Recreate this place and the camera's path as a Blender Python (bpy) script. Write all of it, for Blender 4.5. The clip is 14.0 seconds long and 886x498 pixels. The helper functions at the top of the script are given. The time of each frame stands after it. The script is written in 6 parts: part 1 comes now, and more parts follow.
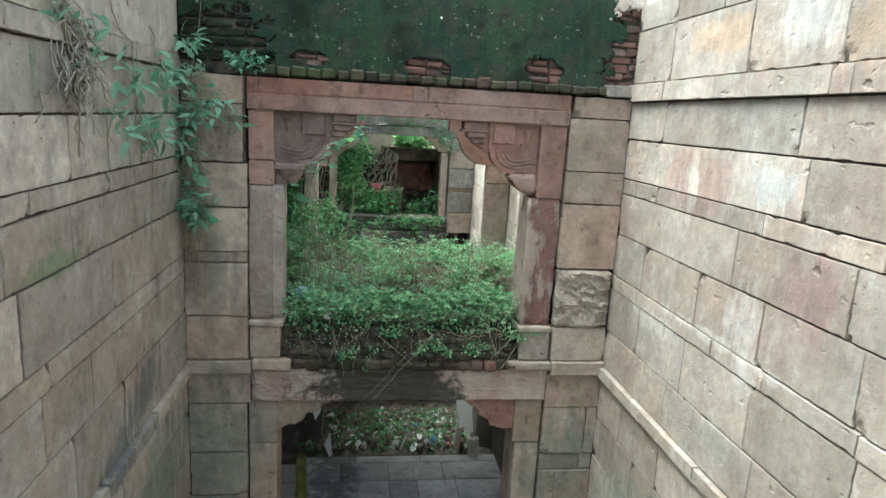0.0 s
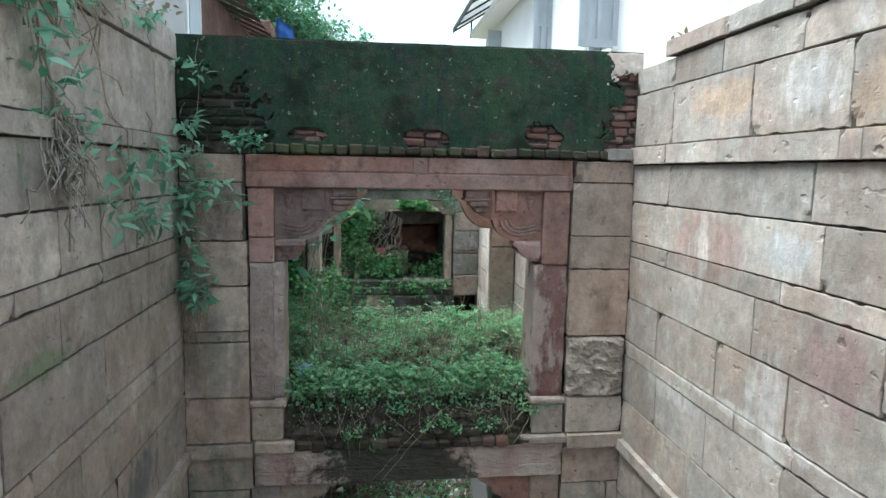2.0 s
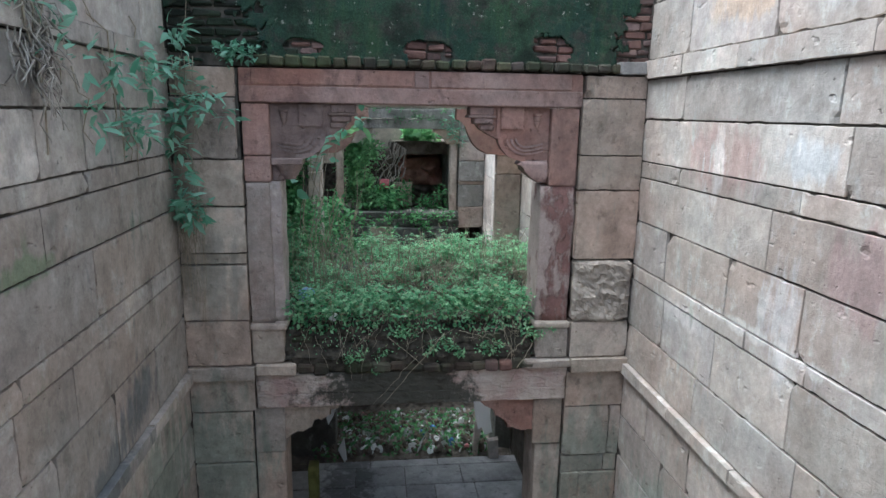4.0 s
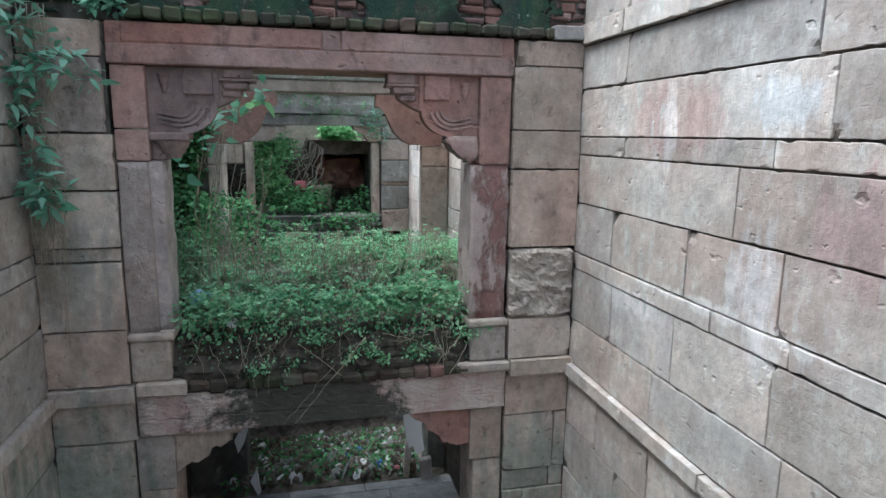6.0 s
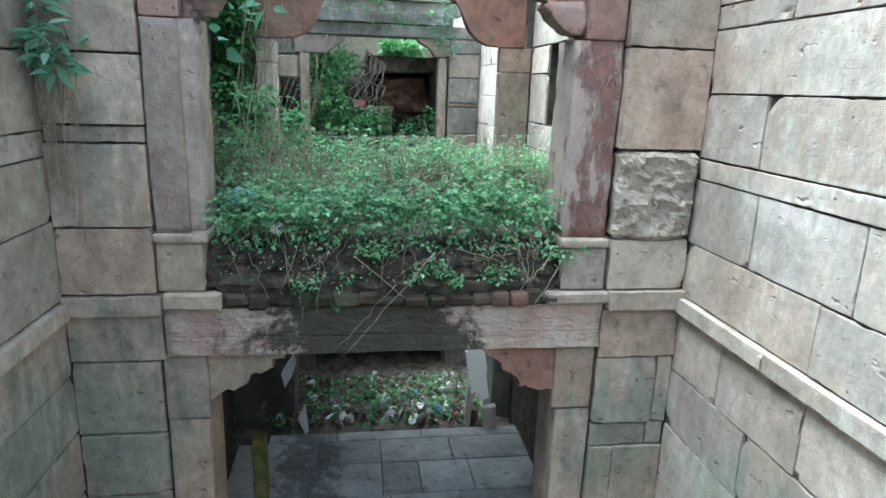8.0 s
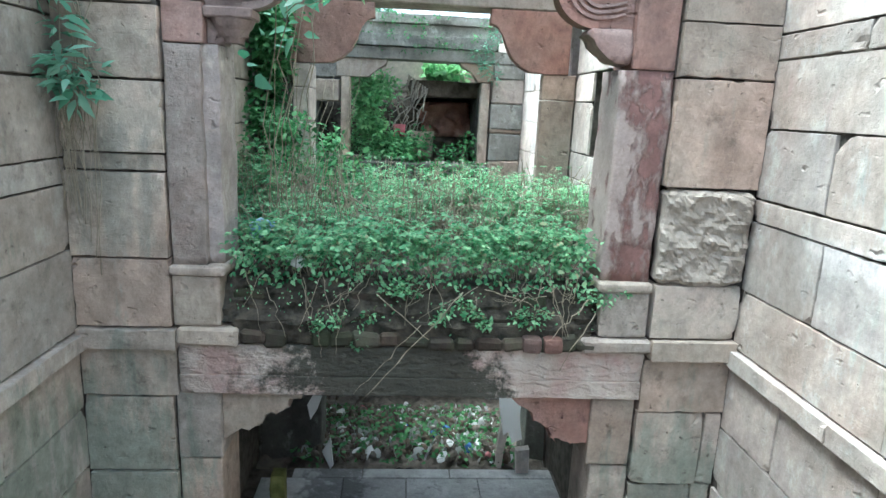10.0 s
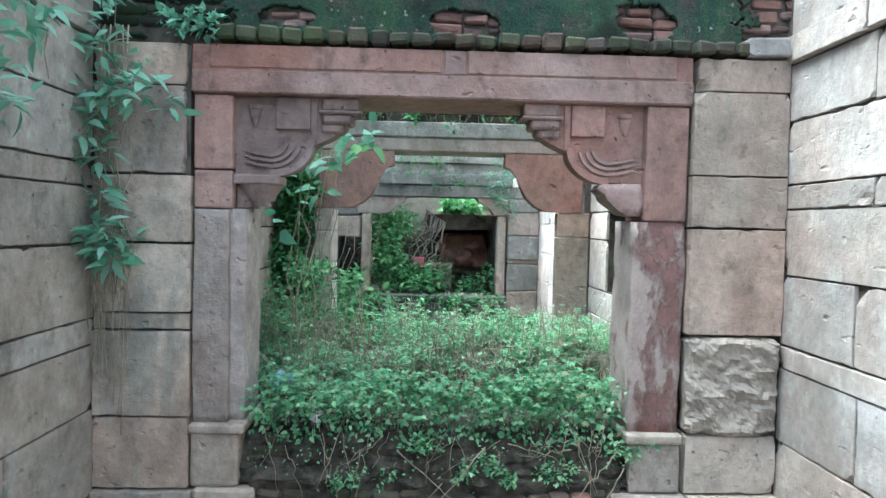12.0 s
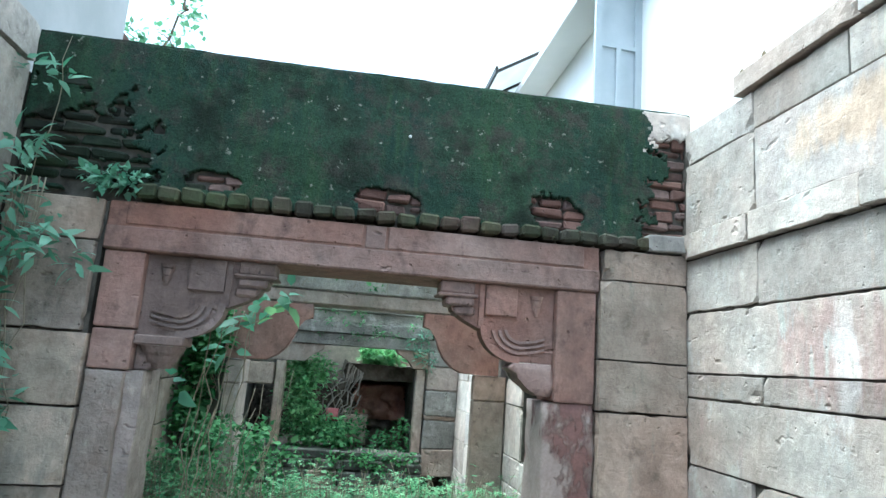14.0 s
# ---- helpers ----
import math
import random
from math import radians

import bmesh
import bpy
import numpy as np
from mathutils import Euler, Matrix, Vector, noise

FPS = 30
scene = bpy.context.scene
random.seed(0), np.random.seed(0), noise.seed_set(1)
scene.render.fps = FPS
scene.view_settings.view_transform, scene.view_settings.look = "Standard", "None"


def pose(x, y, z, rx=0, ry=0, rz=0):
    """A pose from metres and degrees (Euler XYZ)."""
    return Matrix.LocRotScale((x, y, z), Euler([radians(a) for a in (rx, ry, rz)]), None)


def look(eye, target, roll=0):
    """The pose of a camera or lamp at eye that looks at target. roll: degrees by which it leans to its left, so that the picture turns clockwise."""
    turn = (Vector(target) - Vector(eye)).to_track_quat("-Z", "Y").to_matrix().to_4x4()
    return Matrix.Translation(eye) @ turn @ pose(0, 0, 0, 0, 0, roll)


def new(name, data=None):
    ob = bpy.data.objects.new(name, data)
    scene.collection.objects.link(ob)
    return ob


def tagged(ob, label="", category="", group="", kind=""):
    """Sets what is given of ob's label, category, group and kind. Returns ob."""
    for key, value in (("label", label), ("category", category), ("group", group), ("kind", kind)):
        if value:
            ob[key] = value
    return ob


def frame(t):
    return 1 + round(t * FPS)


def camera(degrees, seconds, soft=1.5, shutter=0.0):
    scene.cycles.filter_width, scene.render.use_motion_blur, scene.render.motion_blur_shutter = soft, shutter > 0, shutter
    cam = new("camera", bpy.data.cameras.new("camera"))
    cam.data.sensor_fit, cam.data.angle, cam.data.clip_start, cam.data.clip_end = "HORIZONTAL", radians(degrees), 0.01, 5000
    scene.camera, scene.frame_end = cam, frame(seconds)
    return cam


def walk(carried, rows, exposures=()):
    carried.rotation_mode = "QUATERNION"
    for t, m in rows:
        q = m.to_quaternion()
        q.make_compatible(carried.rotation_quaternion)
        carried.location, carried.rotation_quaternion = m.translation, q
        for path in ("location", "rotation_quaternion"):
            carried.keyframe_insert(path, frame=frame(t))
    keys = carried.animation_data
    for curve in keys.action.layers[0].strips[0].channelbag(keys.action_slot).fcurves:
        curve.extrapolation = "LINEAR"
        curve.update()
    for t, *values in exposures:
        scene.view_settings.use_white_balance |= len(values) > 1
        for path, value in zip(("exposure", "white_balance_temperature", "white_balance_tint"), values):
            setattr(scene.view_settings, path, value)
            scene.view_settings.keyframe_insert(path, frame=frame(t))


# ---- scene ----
cam = camera(70.4, 14.0)
METRES, EYE, TILT, LEAN, TURN = 3.0, 1.5, 0.0, 0.0, -7.8
ROWS = [
    (0.0, 0.0, 0.0, 0.0, 0.66, -11.9, -3.15),
    (0.5, 0.0205, 0.0309, 0.0214, 0.19, -7.23, -0.94),
    (1.0, 0.0141, 0.0471, 0.0405, 0.9, -5.48, 0.15),
    (1.5, 0.0065, 0.0449, 0.0546, 1.41, -2.75, -1.98),
    (2.0, 0.0095, 0.0486, 0.041, 1.08, -7.01, -1.0),
    (2.5, 0.0108, 0.0469, 0.0331, 1.18, -8.71, -1.09),
    (3.0, 0.0091, 0.0449, 0.0234, 1.99, -10.3, -0.84),
    (5.5, 0.0407, 0.2533, -0.1235, -2.66, -12.79, -0.81),
    (6.0, 0.038, 0.299, -0.1474, -5.02, -10.31, -0.72),
    (6.5, 0.0115, 0.3487, -0.1787, -4.92, -11.68, -1.71),
    (7.0, 0.0065, 0.416, -0.2382, -2.97, -14.18, -1.17),
    (7.5, -0.0001, 0.4932, -0.284, -4.33, -10.35, 2.92),
    (8.0, -0.006, 0.5669, -0.3173, 0.17, -14.38, -1.84),
    (10.5, 0.0249, 0.6531, -0.2837, 4.73, -11.04, -2.26),
    (11.0, 0.0229, 0.6501, -0.2633, 4.72, -6.83, -1.74),
    (11.5, 0.0212, 0.6494, -0.2489, 5.54, -4.96, -0.96),
    (12.0, 0.0204, 0.6506, -0.2336, 6.13, -2.18, -1.26),
    (12.5, 0.019, 0.6485, -0.2199, 7.23, 0.25, -1.93),
    (13.0, 0.0206, 0.6456, -0.2053, 6.7, 2.57, -2.29),
    (13.5, 0.0251, 0.647, -0.1897, 3.86, 6.1, -3.41),
    (14.0, 0.0392, 0.6456, -0.1679, -0.76, 10.59, -4.08),
]
walk(cam, [(t, pose(0, 0, EYE, TILT, LEAN, TURN) @ pose(METRES * x, METRES * y, METRES * z, 90 + pitch, roll, yaw)) for t, x, y, z, yaw, pitch, roll in ROWS],
     exposures=[(0.0, 2.02, 6050, -4), (0.5, 1.90, 6050, -2), (1.5, 1.56, 5900, -2), (3.0, 1.74, 5500, 3), (5.5, 1.66, 5450, 5), (6.5, 1.88, 5400, 2), (8.0, 2.38, 5350, -4),
                (10.5, 2.66, 5350, -3), (11.5, 2.54, 5350, -1), (12.0, 2.52, 5270, -2), (13.0, 2.56, 5170, -3), (14.0, 2.16, 5250, -6)])

# ---- light ----
world = bpy.data.worlds.new("overcast_sky")
scene.world = world
world.use_nodes = True
_wn = world.node_tree
_wn.nodes.clear()
_sky = _wn.nodes.new("ShaderNodeTexSky")
_sky.sky_type, _sky.sun_disc = "NISHITA", False
_sky.sun_elevation, _sky.sun_rotation = radians(66), radians(-82)
_sky.air_density, _sky.dust_density = 1.0, 4.0
_hs = _wn.nodes.new("ShaderNodeHueSaturation")
_hs.inputs["Saturation"].default_value = 0.55
_bg = _wn.nodes.new("ShaderNodeBackground")
_bg.inputs["Strength"].default_value = 0.15
_wo = _wn.nodes.new("ShaderNodeOutputWorld")
_wn.links.new(_sky.outputs[0], _hs.inputs["Color"])
_wn.links.new(_hs.outputs[0], _bg.inputs["Color"])
_wn.links.new(_bg.outputs[0], _wo.inputs["Surface"])

_sun = bpy.data.lights.new("sun", "SUN")
_sun.energy, _sun.angle, _sun.color = 1.35, radians(40), (1.0, 0.97, 0.93)
sun = new("sun", _sun)
sun.matrix_world = look((-4.4, 0.6, 10), (0, 0, 0))

# ---- materials ----


class Mat:
    """A node material with short ways to add nodes."""

    def __init__(self, name, rough=0.85, metal=0.0):
        self.m = bpy.data.materials.new(name)
        self.m.use_nodes = True
        self.t = self.m.node_tree
        self.b = self.t.nodes["Principled BSDF"]
        self.b.inputs["Roughness"].default_value = rough
        self.b.inputs["Metallic"].default_value = metal
        self.b.inputs["Specular IOR Level"].default_value = 0.25
        geo = self.n("ShaderNodeNewGeometry")
        self.geo = geo
        self.info = self.n("ShaderNodeObjectInfo")
        sc = self.n("ShaderNodeVectorMath", operation="SCALE")
        self.l(self.info.outputs["Location"], sc.inputs[0])
        sc.inputs["Scale"].default_value = 3.7
        ad = self.n("ShaderNodeVectorMath", operation="ADD")
        self.l(geo.outputs["Position"], ad.inputs[0])
        self.l(sc.outputs[0], ad.inputs[1])
        self.pos, self.own = geo.outputs["Position"], ad.outputs[0]

    def n(self, kind, **kw):
        node = self.t.nodes.new(kind)
        for k, v in kw.items():
            if k == "operation":
                node.operation = v
            elif k == "data_type":
                node.data_type = v
            elif k == "blend_type":
                node.blend_type = v
        return node

    def l(self, a, b):
        self.t.links.new(a, b)

    def noise(self, scale, detail=5, rough=0.6, where=None, stretch=None):
        src = where if where is not None else self.own
        if stretch:
            mp = self.n("ShaderNodeMapping")
            mp.inputs["Scale"].default_value = stretch
            self.l(src, mp.inputs["Vector"])
            src = mp.outputs[0]
        nz = self.n("ShaderNodeTexNoise")
        nz.inputs["Scale"].default_value, nz.inputs["Detail"].default_value = scale, detail
        nz.inputs["Roughness"].default_value = rough
        self.l(src, nz.inputs["Vector"])
        return nz.outputs["Fac"]

    def ramp(self, fac, lo, hi, a=0.0, b=1.0):
        r = self.n("ShaderNodeMapRange")
        for i, v in enumerate((lo, hi, a, b)):
            r.inputs[i + 1].default_value = v
        self.l(fac, r.inputs[0])
        return r.outputs[0]

    def mix(self, fac, a, b, how="MIX"):
        x = self.n("ShaderNodeMix", data_type="RGBA", blend_type=how)
        for sock, v in ((x.inputs[0], fac), (x.inputs[6], a), (x.inputs[7], b)):
            if isinstance(v, (int, float)):
                sock.default_value = v
            elif isinstance(v, tuple):
                sock.default_value = (*v, 1)
            else:
                self.l(v, sock)
        return x.outputs[2]

    def grey(self, fac):
        c = self.n("ShaderNodeCombineColor")
        for i in range(3):
            self.l(fac, c.inputs[i])
        return c.outputs[0]

    def times(self, a, b):
        x = self.n("ShaderNodeMath", operation="MULTIPLY")
        self.l(a, x.inputs[0])
        if isinstance(b, (int, float)):
            x.inputs[1].default_value = b
        else:
            self.l(b, x.inputs[1])
        return x.outputs[0]

    def color(self, c):
        self.l(c, self.b.inputs["Base Color"])
        return self

    def bump(self, *layers):
        prev = None
        for fac, dist, strength in layers:
            bp = self.n("ShaderNodeBump")
            bp.inputs["Distance"].default_value, bp.inputs["Strength"].default_value = dist, strength
            self.l(fac, bp.inputs["Height"])
            if prev:
                self.l(prev, bp.inputs["Normal"])
            prev = bp.outputs[0]
        self.l(prev, self.b.inputs["Normal"])
        return self


def tone(c, s):
    """The colour c with its saturation scaled by s."""
    g = 0.3 * c[0] + 0.6 * c[1] + 0.1 * c[2]
    return tuple(g + (x - g) * s for x in c)


def stone(name, c1, c2, blotch, stain, stain_amount=0.5, pale=None, vary=0.25, rough=0.88, relief=1.0, sat=0.75, spots=()):
    """Weathered sandstone: two tones, blotches, run-down stains and pits."""
    warm, cool = tone(blotch, sat * 1.25), tone(tuple(0.95 * x for x in c2), 0.15)
    c1, c2, blotch, stain = (tone(c, sat) for c in (c1, c2, blotch, stain))
    m = Mat(name, rough)
    wide = m.noise(0.9, 4, 0.6, where=m.pos)
    big = m.noise(1.7, 6, 0.62)
    mid = m.noise(5.5, 8, 0.62)
    fine = m.noise(70, 6, 0.7)
    c = m.mix(m.ramp(big, 0.36, 0.64), c1, c2)
    c = m.mix(m.times(m.ramp(wide, 0.45, 0.62), 0.6), c, warm)
    c = m.mix(m.times(m.ramp(mid, 0.46, 0.74), 0.45), c, blotch)
    fr = m.n("ShaderNodeMath", operation="FRACT")
    m.l(m.times(m.info.outputs["Random"], 7.3), fr.inputs[0])
    c = m.mix(m.ramp(fr.outputs[0], 0.45, 1.0, 0.0, 0.34), c, warm)
    fr2 = m.n("ShaderNodeMath", operation="FRACT")
    m.l(m.times(m.info.outputs["Random"], 13.7), fr2.inputs[0])
    c = m.mix(m.ramp(fr2.outputs[0], 0.5, 1.0, 0.0, 0.34), c, cool)
    run = m.noise(2.6, 7, 0.62, where=m.pos, stretch=(1.3, 1.3, 0.6))
    c = m.mix(m.times(m.ramp(run, 0.52, 0.74), 0.7 * stain_amount), c, stain)
    if pale:
        scab = m.noise(4.6, 10, 0.72, where=m.pos, stretch=(1.1, 1.1, 0.8))
        c = m.mix(m.times(m.ramp(scab, 0.55, 0.63), 0.5), c, pale)
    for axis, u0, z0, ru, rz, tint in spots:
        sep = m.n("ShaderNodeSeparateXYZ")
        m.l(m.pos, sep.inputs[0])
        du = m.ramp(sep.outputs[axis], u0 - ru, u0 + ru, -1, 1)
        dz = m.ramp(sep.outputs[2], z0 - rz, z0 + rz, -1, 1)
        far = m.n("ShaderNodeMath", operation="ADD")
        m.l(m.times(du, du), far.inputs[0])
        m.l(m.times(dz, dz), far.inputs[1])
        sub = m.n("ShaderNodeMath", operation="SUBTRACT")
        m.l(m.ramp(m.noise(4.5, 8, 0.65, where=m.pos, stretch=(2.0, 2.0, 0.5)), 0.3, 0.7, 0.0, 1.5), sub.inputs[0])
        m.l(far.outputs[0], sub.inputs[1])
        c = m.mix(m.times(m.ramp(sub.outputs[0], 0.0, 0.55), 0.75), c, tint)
    soot = m.noise(7, 9, 0.72, where=m.pos, stretch=(1.2, 1.2, 0.9))
    c = m.mix(m.times(m.ramp(soot, 0.55, 0.72), 0.75 * stain_amount), c, stain)
    cloud = m.noise(2.9, 8, 0.68, where=m.pos)
    c = m.mix(1.0, c, m.grey(m.ramp(cloud, 0.35, 0.65, 0.86, 1.16)), "MULTIPLY")
    # picked holes of two sizes, sparse, darkened and sunk, and short tool scratches
    pits = m.noise(26, 2, 0.5)
    bowl = m.noise(9, 2, 0.45, stretch=(1, 1, 1.6))
    marks = m.noise(11, 3, 0.5, stretch=(1, 1, 5))
    c = m.mix(m.times(m.ramp(pits, 0.72, 0.78), 0.6), c, stain)
    c = m.mix(m.times(m.ramp(bowl, 0.73, 0.79), 0.4), c, stain)
    c = m.mix(1.0, c, m.grey(m.ramp(fine, 0.3, 0.7, 0.90, 1.07)), "MULTIPLY")
    c = m.mix(1.0, c, m.grey(m.ramp(mid, 0.3, 0.7, 0.80, 1.18)), "MULTIPLY")
    grain = m.noise(18, 6, 0.68)
    c = m.mix(1.0, c, m.grey(m.ramp(grain, 0.3, 0.7, 0.82, 1.13)), "MULTIPLY")
    c = m.mix(1.0, c, m.grey(m.ramp(m.info.outputs["Random"], 0, 1, 1 - vary, 1 + vary * 0.6)), "MULTIPLY")
    m.color(c).bump((mid, 0.016 * relief, 0.6), (m.ramp(bowl, 0.68, 0.80, 1, 0), 0.012 * relief, 0.8), (m.ramp(marks, 0.62, 0.76, 1, 0), 0.003 * relief, 0.45),
                    (grain, 0.008 * relief, 0.7), (m.ramp(pits, 0.70, 0.79, 1, 0), 0.008 * relief, 0.8), (fine, 0.0015 * relief, 0.6))
    return m.m


def plain(name, c1, c2, scale=6, rough=0.8, bump=0.004, fine=80, metal=0.0, vary=0.0):
    m = Mat(name, rough, metal)
    c = m.mix(m.ramp(m.noise(scale, 6), 0.35, 0.65), c1, c2)
    if vary:
        c = m.mix(1.0, c, m.grey(m.ramp(m.info.outputs["Random"], 0, 1, 1 - vary, 1 + vary)), "MULTIPLY")
    m.color(c).bump((m.noise(fine, 4), bump, 0.6))
    return m.m


def leafy(name, dark, light, dry=None, rough=0.5):
    m = Mat(name, rough)
    r = m.geo.outputs["Random Per Island"]
    c = m.mix(r, dark, light)
    if dry:
        c = m.mix(m.ramp(r, 0.93, 0.97), c, dry)
    c = m.mix(m.times(m.ramp(m.noise(3.6, 3, where=m.pos), 0.45, 0.65), 0.4), c, dark)
    m.color(c)
    tr = m.n("ShaderNodeBsdfTranslucent")
    m.l(c, tr.inputs["Color"])
    ms = m.n("ShaderNodeMixShader")
    ms.inputs[0].default_value = 0.4
    m.l(m.b.outputs[0], ms.inputs[1])
    m.l(tr.outputs[0], ms.inputs[2])
    m.l(ms.outputs[0], m.t.nodes["Material Output"].inputs["Surface"])
    return m.m


WALL_STONE = stone("wall_sandstone", (0.41, 0.35, 0.285), (0.43, 0.39, 0.33), (0.36, 0.265, 0.21), (0.27, 0.20, 0.16), 0.4,
                   pale=(0.53, 0.52, 0.48), sat=0.75,
                   spots=((1, 4.1, 1.15, 0.55, 0.30, (0.36, 0.25, 0.22)), (1, 4.12, 1.12, 0.09, 0.42, (0.55, 0.51, 0.47)), (1, 3.3, 0.35, 0.25, 0.5, (0.50, 0.48, 0.46)),
                          (1, 4.4, 0.02, 0.5, 0.10, (0.54, 0.51, 0.48)), (1, 3.3, 1.22, 0.3, 0.14, (0.44, 0.45, 0.44)), (1, 2.8, 0.7, 0.3, 0.3, (0.36, 0.25, 0.23)), (1, 3.2, 2.1, 0.35, 0.2, (0.60, 0.58, 0.55)),
                          (1, 4.0, 2.12, 0.5, 0.16, (0.50, 0.37, 0.26)), (1, 2.6, 2.0, 0.4, 0.22, (0.50, 0.38, 0.28)), (1, 3.6, 0.18, 0.9, 0.06, (0.58, 0.55, 0.51)), (1, 4.8, -1.3, 0.5, 0.5, (0.34, 0.29, 0.26)), (1, 4.3, -1.9, 0.9, 0.7, (0.27, 0.30, 0.25))))
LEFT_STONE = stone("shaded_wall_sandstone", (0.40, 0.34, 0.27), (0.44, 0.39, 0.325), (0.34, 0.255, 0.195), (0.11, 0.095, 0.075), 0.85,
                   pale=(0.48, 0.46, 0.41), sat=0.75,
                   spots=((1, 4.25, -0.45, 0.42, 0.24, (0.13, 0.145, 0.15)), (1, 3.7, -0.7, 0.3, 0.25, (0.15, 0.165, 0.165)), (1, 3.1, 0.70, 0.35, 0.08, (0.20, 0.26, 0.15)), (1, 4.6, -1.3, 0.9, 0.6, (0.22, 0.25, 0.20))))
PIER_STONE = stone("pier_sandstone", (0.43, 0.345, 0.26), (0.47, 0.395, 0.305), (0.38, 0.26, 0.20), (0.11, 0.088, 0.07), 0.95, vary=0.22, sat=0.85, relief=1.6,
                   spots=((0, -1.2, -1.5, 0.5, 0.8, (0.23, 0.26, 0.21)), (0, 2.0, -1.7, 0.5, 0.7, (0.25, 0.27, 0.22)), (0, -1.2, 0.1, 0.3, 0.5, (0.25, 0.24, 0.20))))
RED_STONE = stone("red_sandstone", (0.32, 0.205, 0.17), (0.37, 0.265, 0.225), (0.27, 0.145, 0.115), (0.075, 0.052, 0.045), 1.0, vary=0.2, sat=1.08, relief=1.6)
# left bracket's copy of the red stone, darkened for its shade and grey stain
SHADED_STAINED_RED = stone("shaded_stained_red_sandstone", (0.23, 0.175, 0.155), (0.29, 0.225, 0.20), (0.17, 0.13, 0.115), (0.06, 0.05, 0.045), 0.9, vary=0.1, sat=1.15, relief=1.6)
# dark blotches stand in for crevice shade on the split face
ROUGH_STONE = stone("split_stone", (0.36, 0.31, 0.25), (0.42, 0.36, 0.295), (0.28, 0.235, 0.19), (0.14, 0.115, 0.09), 0.9, relief=1.4, vary=0.0, sat=0.9)
CREAM_STONE = stone("pale_sandstone", (0.62, 0.54, 0.45), (0.68, 0.62, 0.54), (0.56, 0.45, 0.38), (0.5, 0.38, 0.33), 0.3,
                    pale=(0.78, 0.75, 0.7))
# mossy stone whose base colour also carries the shade low in the shaft
DARK_STONE = stone("mossy_shaded_stone", (0.10, 0.098, 0.082), (0.25, 0.235, 0.20), (0.06, 0.07, 0.05), (0.035, 0.045, 0.035), 0.8,
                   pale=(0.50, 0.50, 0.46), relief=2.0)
PAVING = stone("paving_slab", (0.42, 0.42, 0.41), (0.47, 0.47, 0.46), (0.37, 0.37, 0.36), (0.24, 0.24, 0.23), 0.4, rough=0.34, spots=((0, -0.22, -2.86, 0.38, 0.4, (0.09, 0.09, 0.09)),))
# pale stained stone, lightened to carry the sky light on the far lintels
PALE_LIT_STONE = stone("pale_lit_stone", (0.36, 0.335, 0.285), (0.46, 0.43, 0.37), (0.17, 0.165, 0.13), (0.055, 0.06, 0.046), 0.85, pale=(0.60, 0.58, 0.53), relief=3.0)
STEP_STONE = stone("step_stone", (0.34, 0.30, 0.26), (0.40, 0.36, 0.31), (0.28, 0.24, 0.2), (0.2, 0.18, 0.16), 0.4)
MORTAR_AND_SHADE = plain("dark_joint_and_shade", (0.05, 0.045, 0.038), (0.13, 0.115, 0.095), 12, 0.95)
BRICK = stone("old_brick", (0.17, 0.085, 0.068), (0.24, 0.14, 0.11), (0.12, 0.07, 0.058), (0.05, 0.045, 0.038), 0.9, vary=0.35, relief=1.5, sat=0.95)
MOSS_BRICK = stone("mossy_brick", (0.045, 0.040, 0.031), (0.10, 0.064, 0.051), (0.05, 0.08, 0.035), (0.05, 0.07, 0.03), 0.7, vary=0.4, relief=1.5, sat=1.0)
BLACK_BRICK = stone("blackened_brick", (0.020, 0.026, 0.018), (0.042, 0.038, 0.030), (0.022, 0.042, 0.020), (0.012, 0.016, 0.012), 0.7, vary=0.4, relief=1.5, sat=1.0)
SOIL = plain("dark_soil", (0.018, 0.018, 0.013), (0.095, 0.080, 0.062), 14, 0.95, 0.03, 24)
RUBBLE = plain("rubble_earth", (0.07, 0.060, 0.048), (0.20, 0.17, 0.14), 7, 0.95, 0.04, 18)
STEM = plain("dry_stem", (0.20, 0.17, 0.12), (0.36, 0.31, 0.23), 14, 0.85)
ROOT = plain("grey_root", (0.20, 0.18, 0.15), (0.42, 0.38, 0.33), 14, 0.85)
GREEN_STEM = plain("green_stem", (0.06, 0.10, 0.03), (0.16, 0.18, 0.08), 14, 0.7)
LEAF = leafy("weed_leaf", (0.05, 0.20, 0.08), (0.39, 0.64, 0.35), (0.35, 0.34, 0.20))
BRIGHT_LEAF = leafy("bright_leaf", (0.13, 0.36, 0.14), (0.38, 0.66, 0.30))
DARK_LEAF = leafy("dark_leaf", (0.035, 0.14, 0.045), (0.18, 0.40, 0.16))
TREE_LEAF = leafy("tree_leaf", (0.09, 0.22, 0.11), (0.26, 0.46, 0.28))
CREEPER_LEAF = leafy("creeper_leaf", (0.10, 0.28, 0.16), (0.34, 0.56, 0.42))
DRY_LEAF = leafy("dry_leaf", (0.16, 0.13, 0.08), (0.35, 0.30, 0.2))
WHITEWASH = plain("white_painted_plaster", (0.80, 0.80, 0.79), (0.86, 0.86, 0.85), 1.5, 0.8, 0.002)
GREY_PLASTER = plain("grey_plaster", (0.40, 0.41, 0.41), (0.50, 0.50, 0.50), 1.3, 0.85, 0.003)
SHUTTER_BLUE = plain("blue_grey_paint", (0.40, 0.44, 0.47), (0.46, 0.50, 0.53), 4, 0.5)
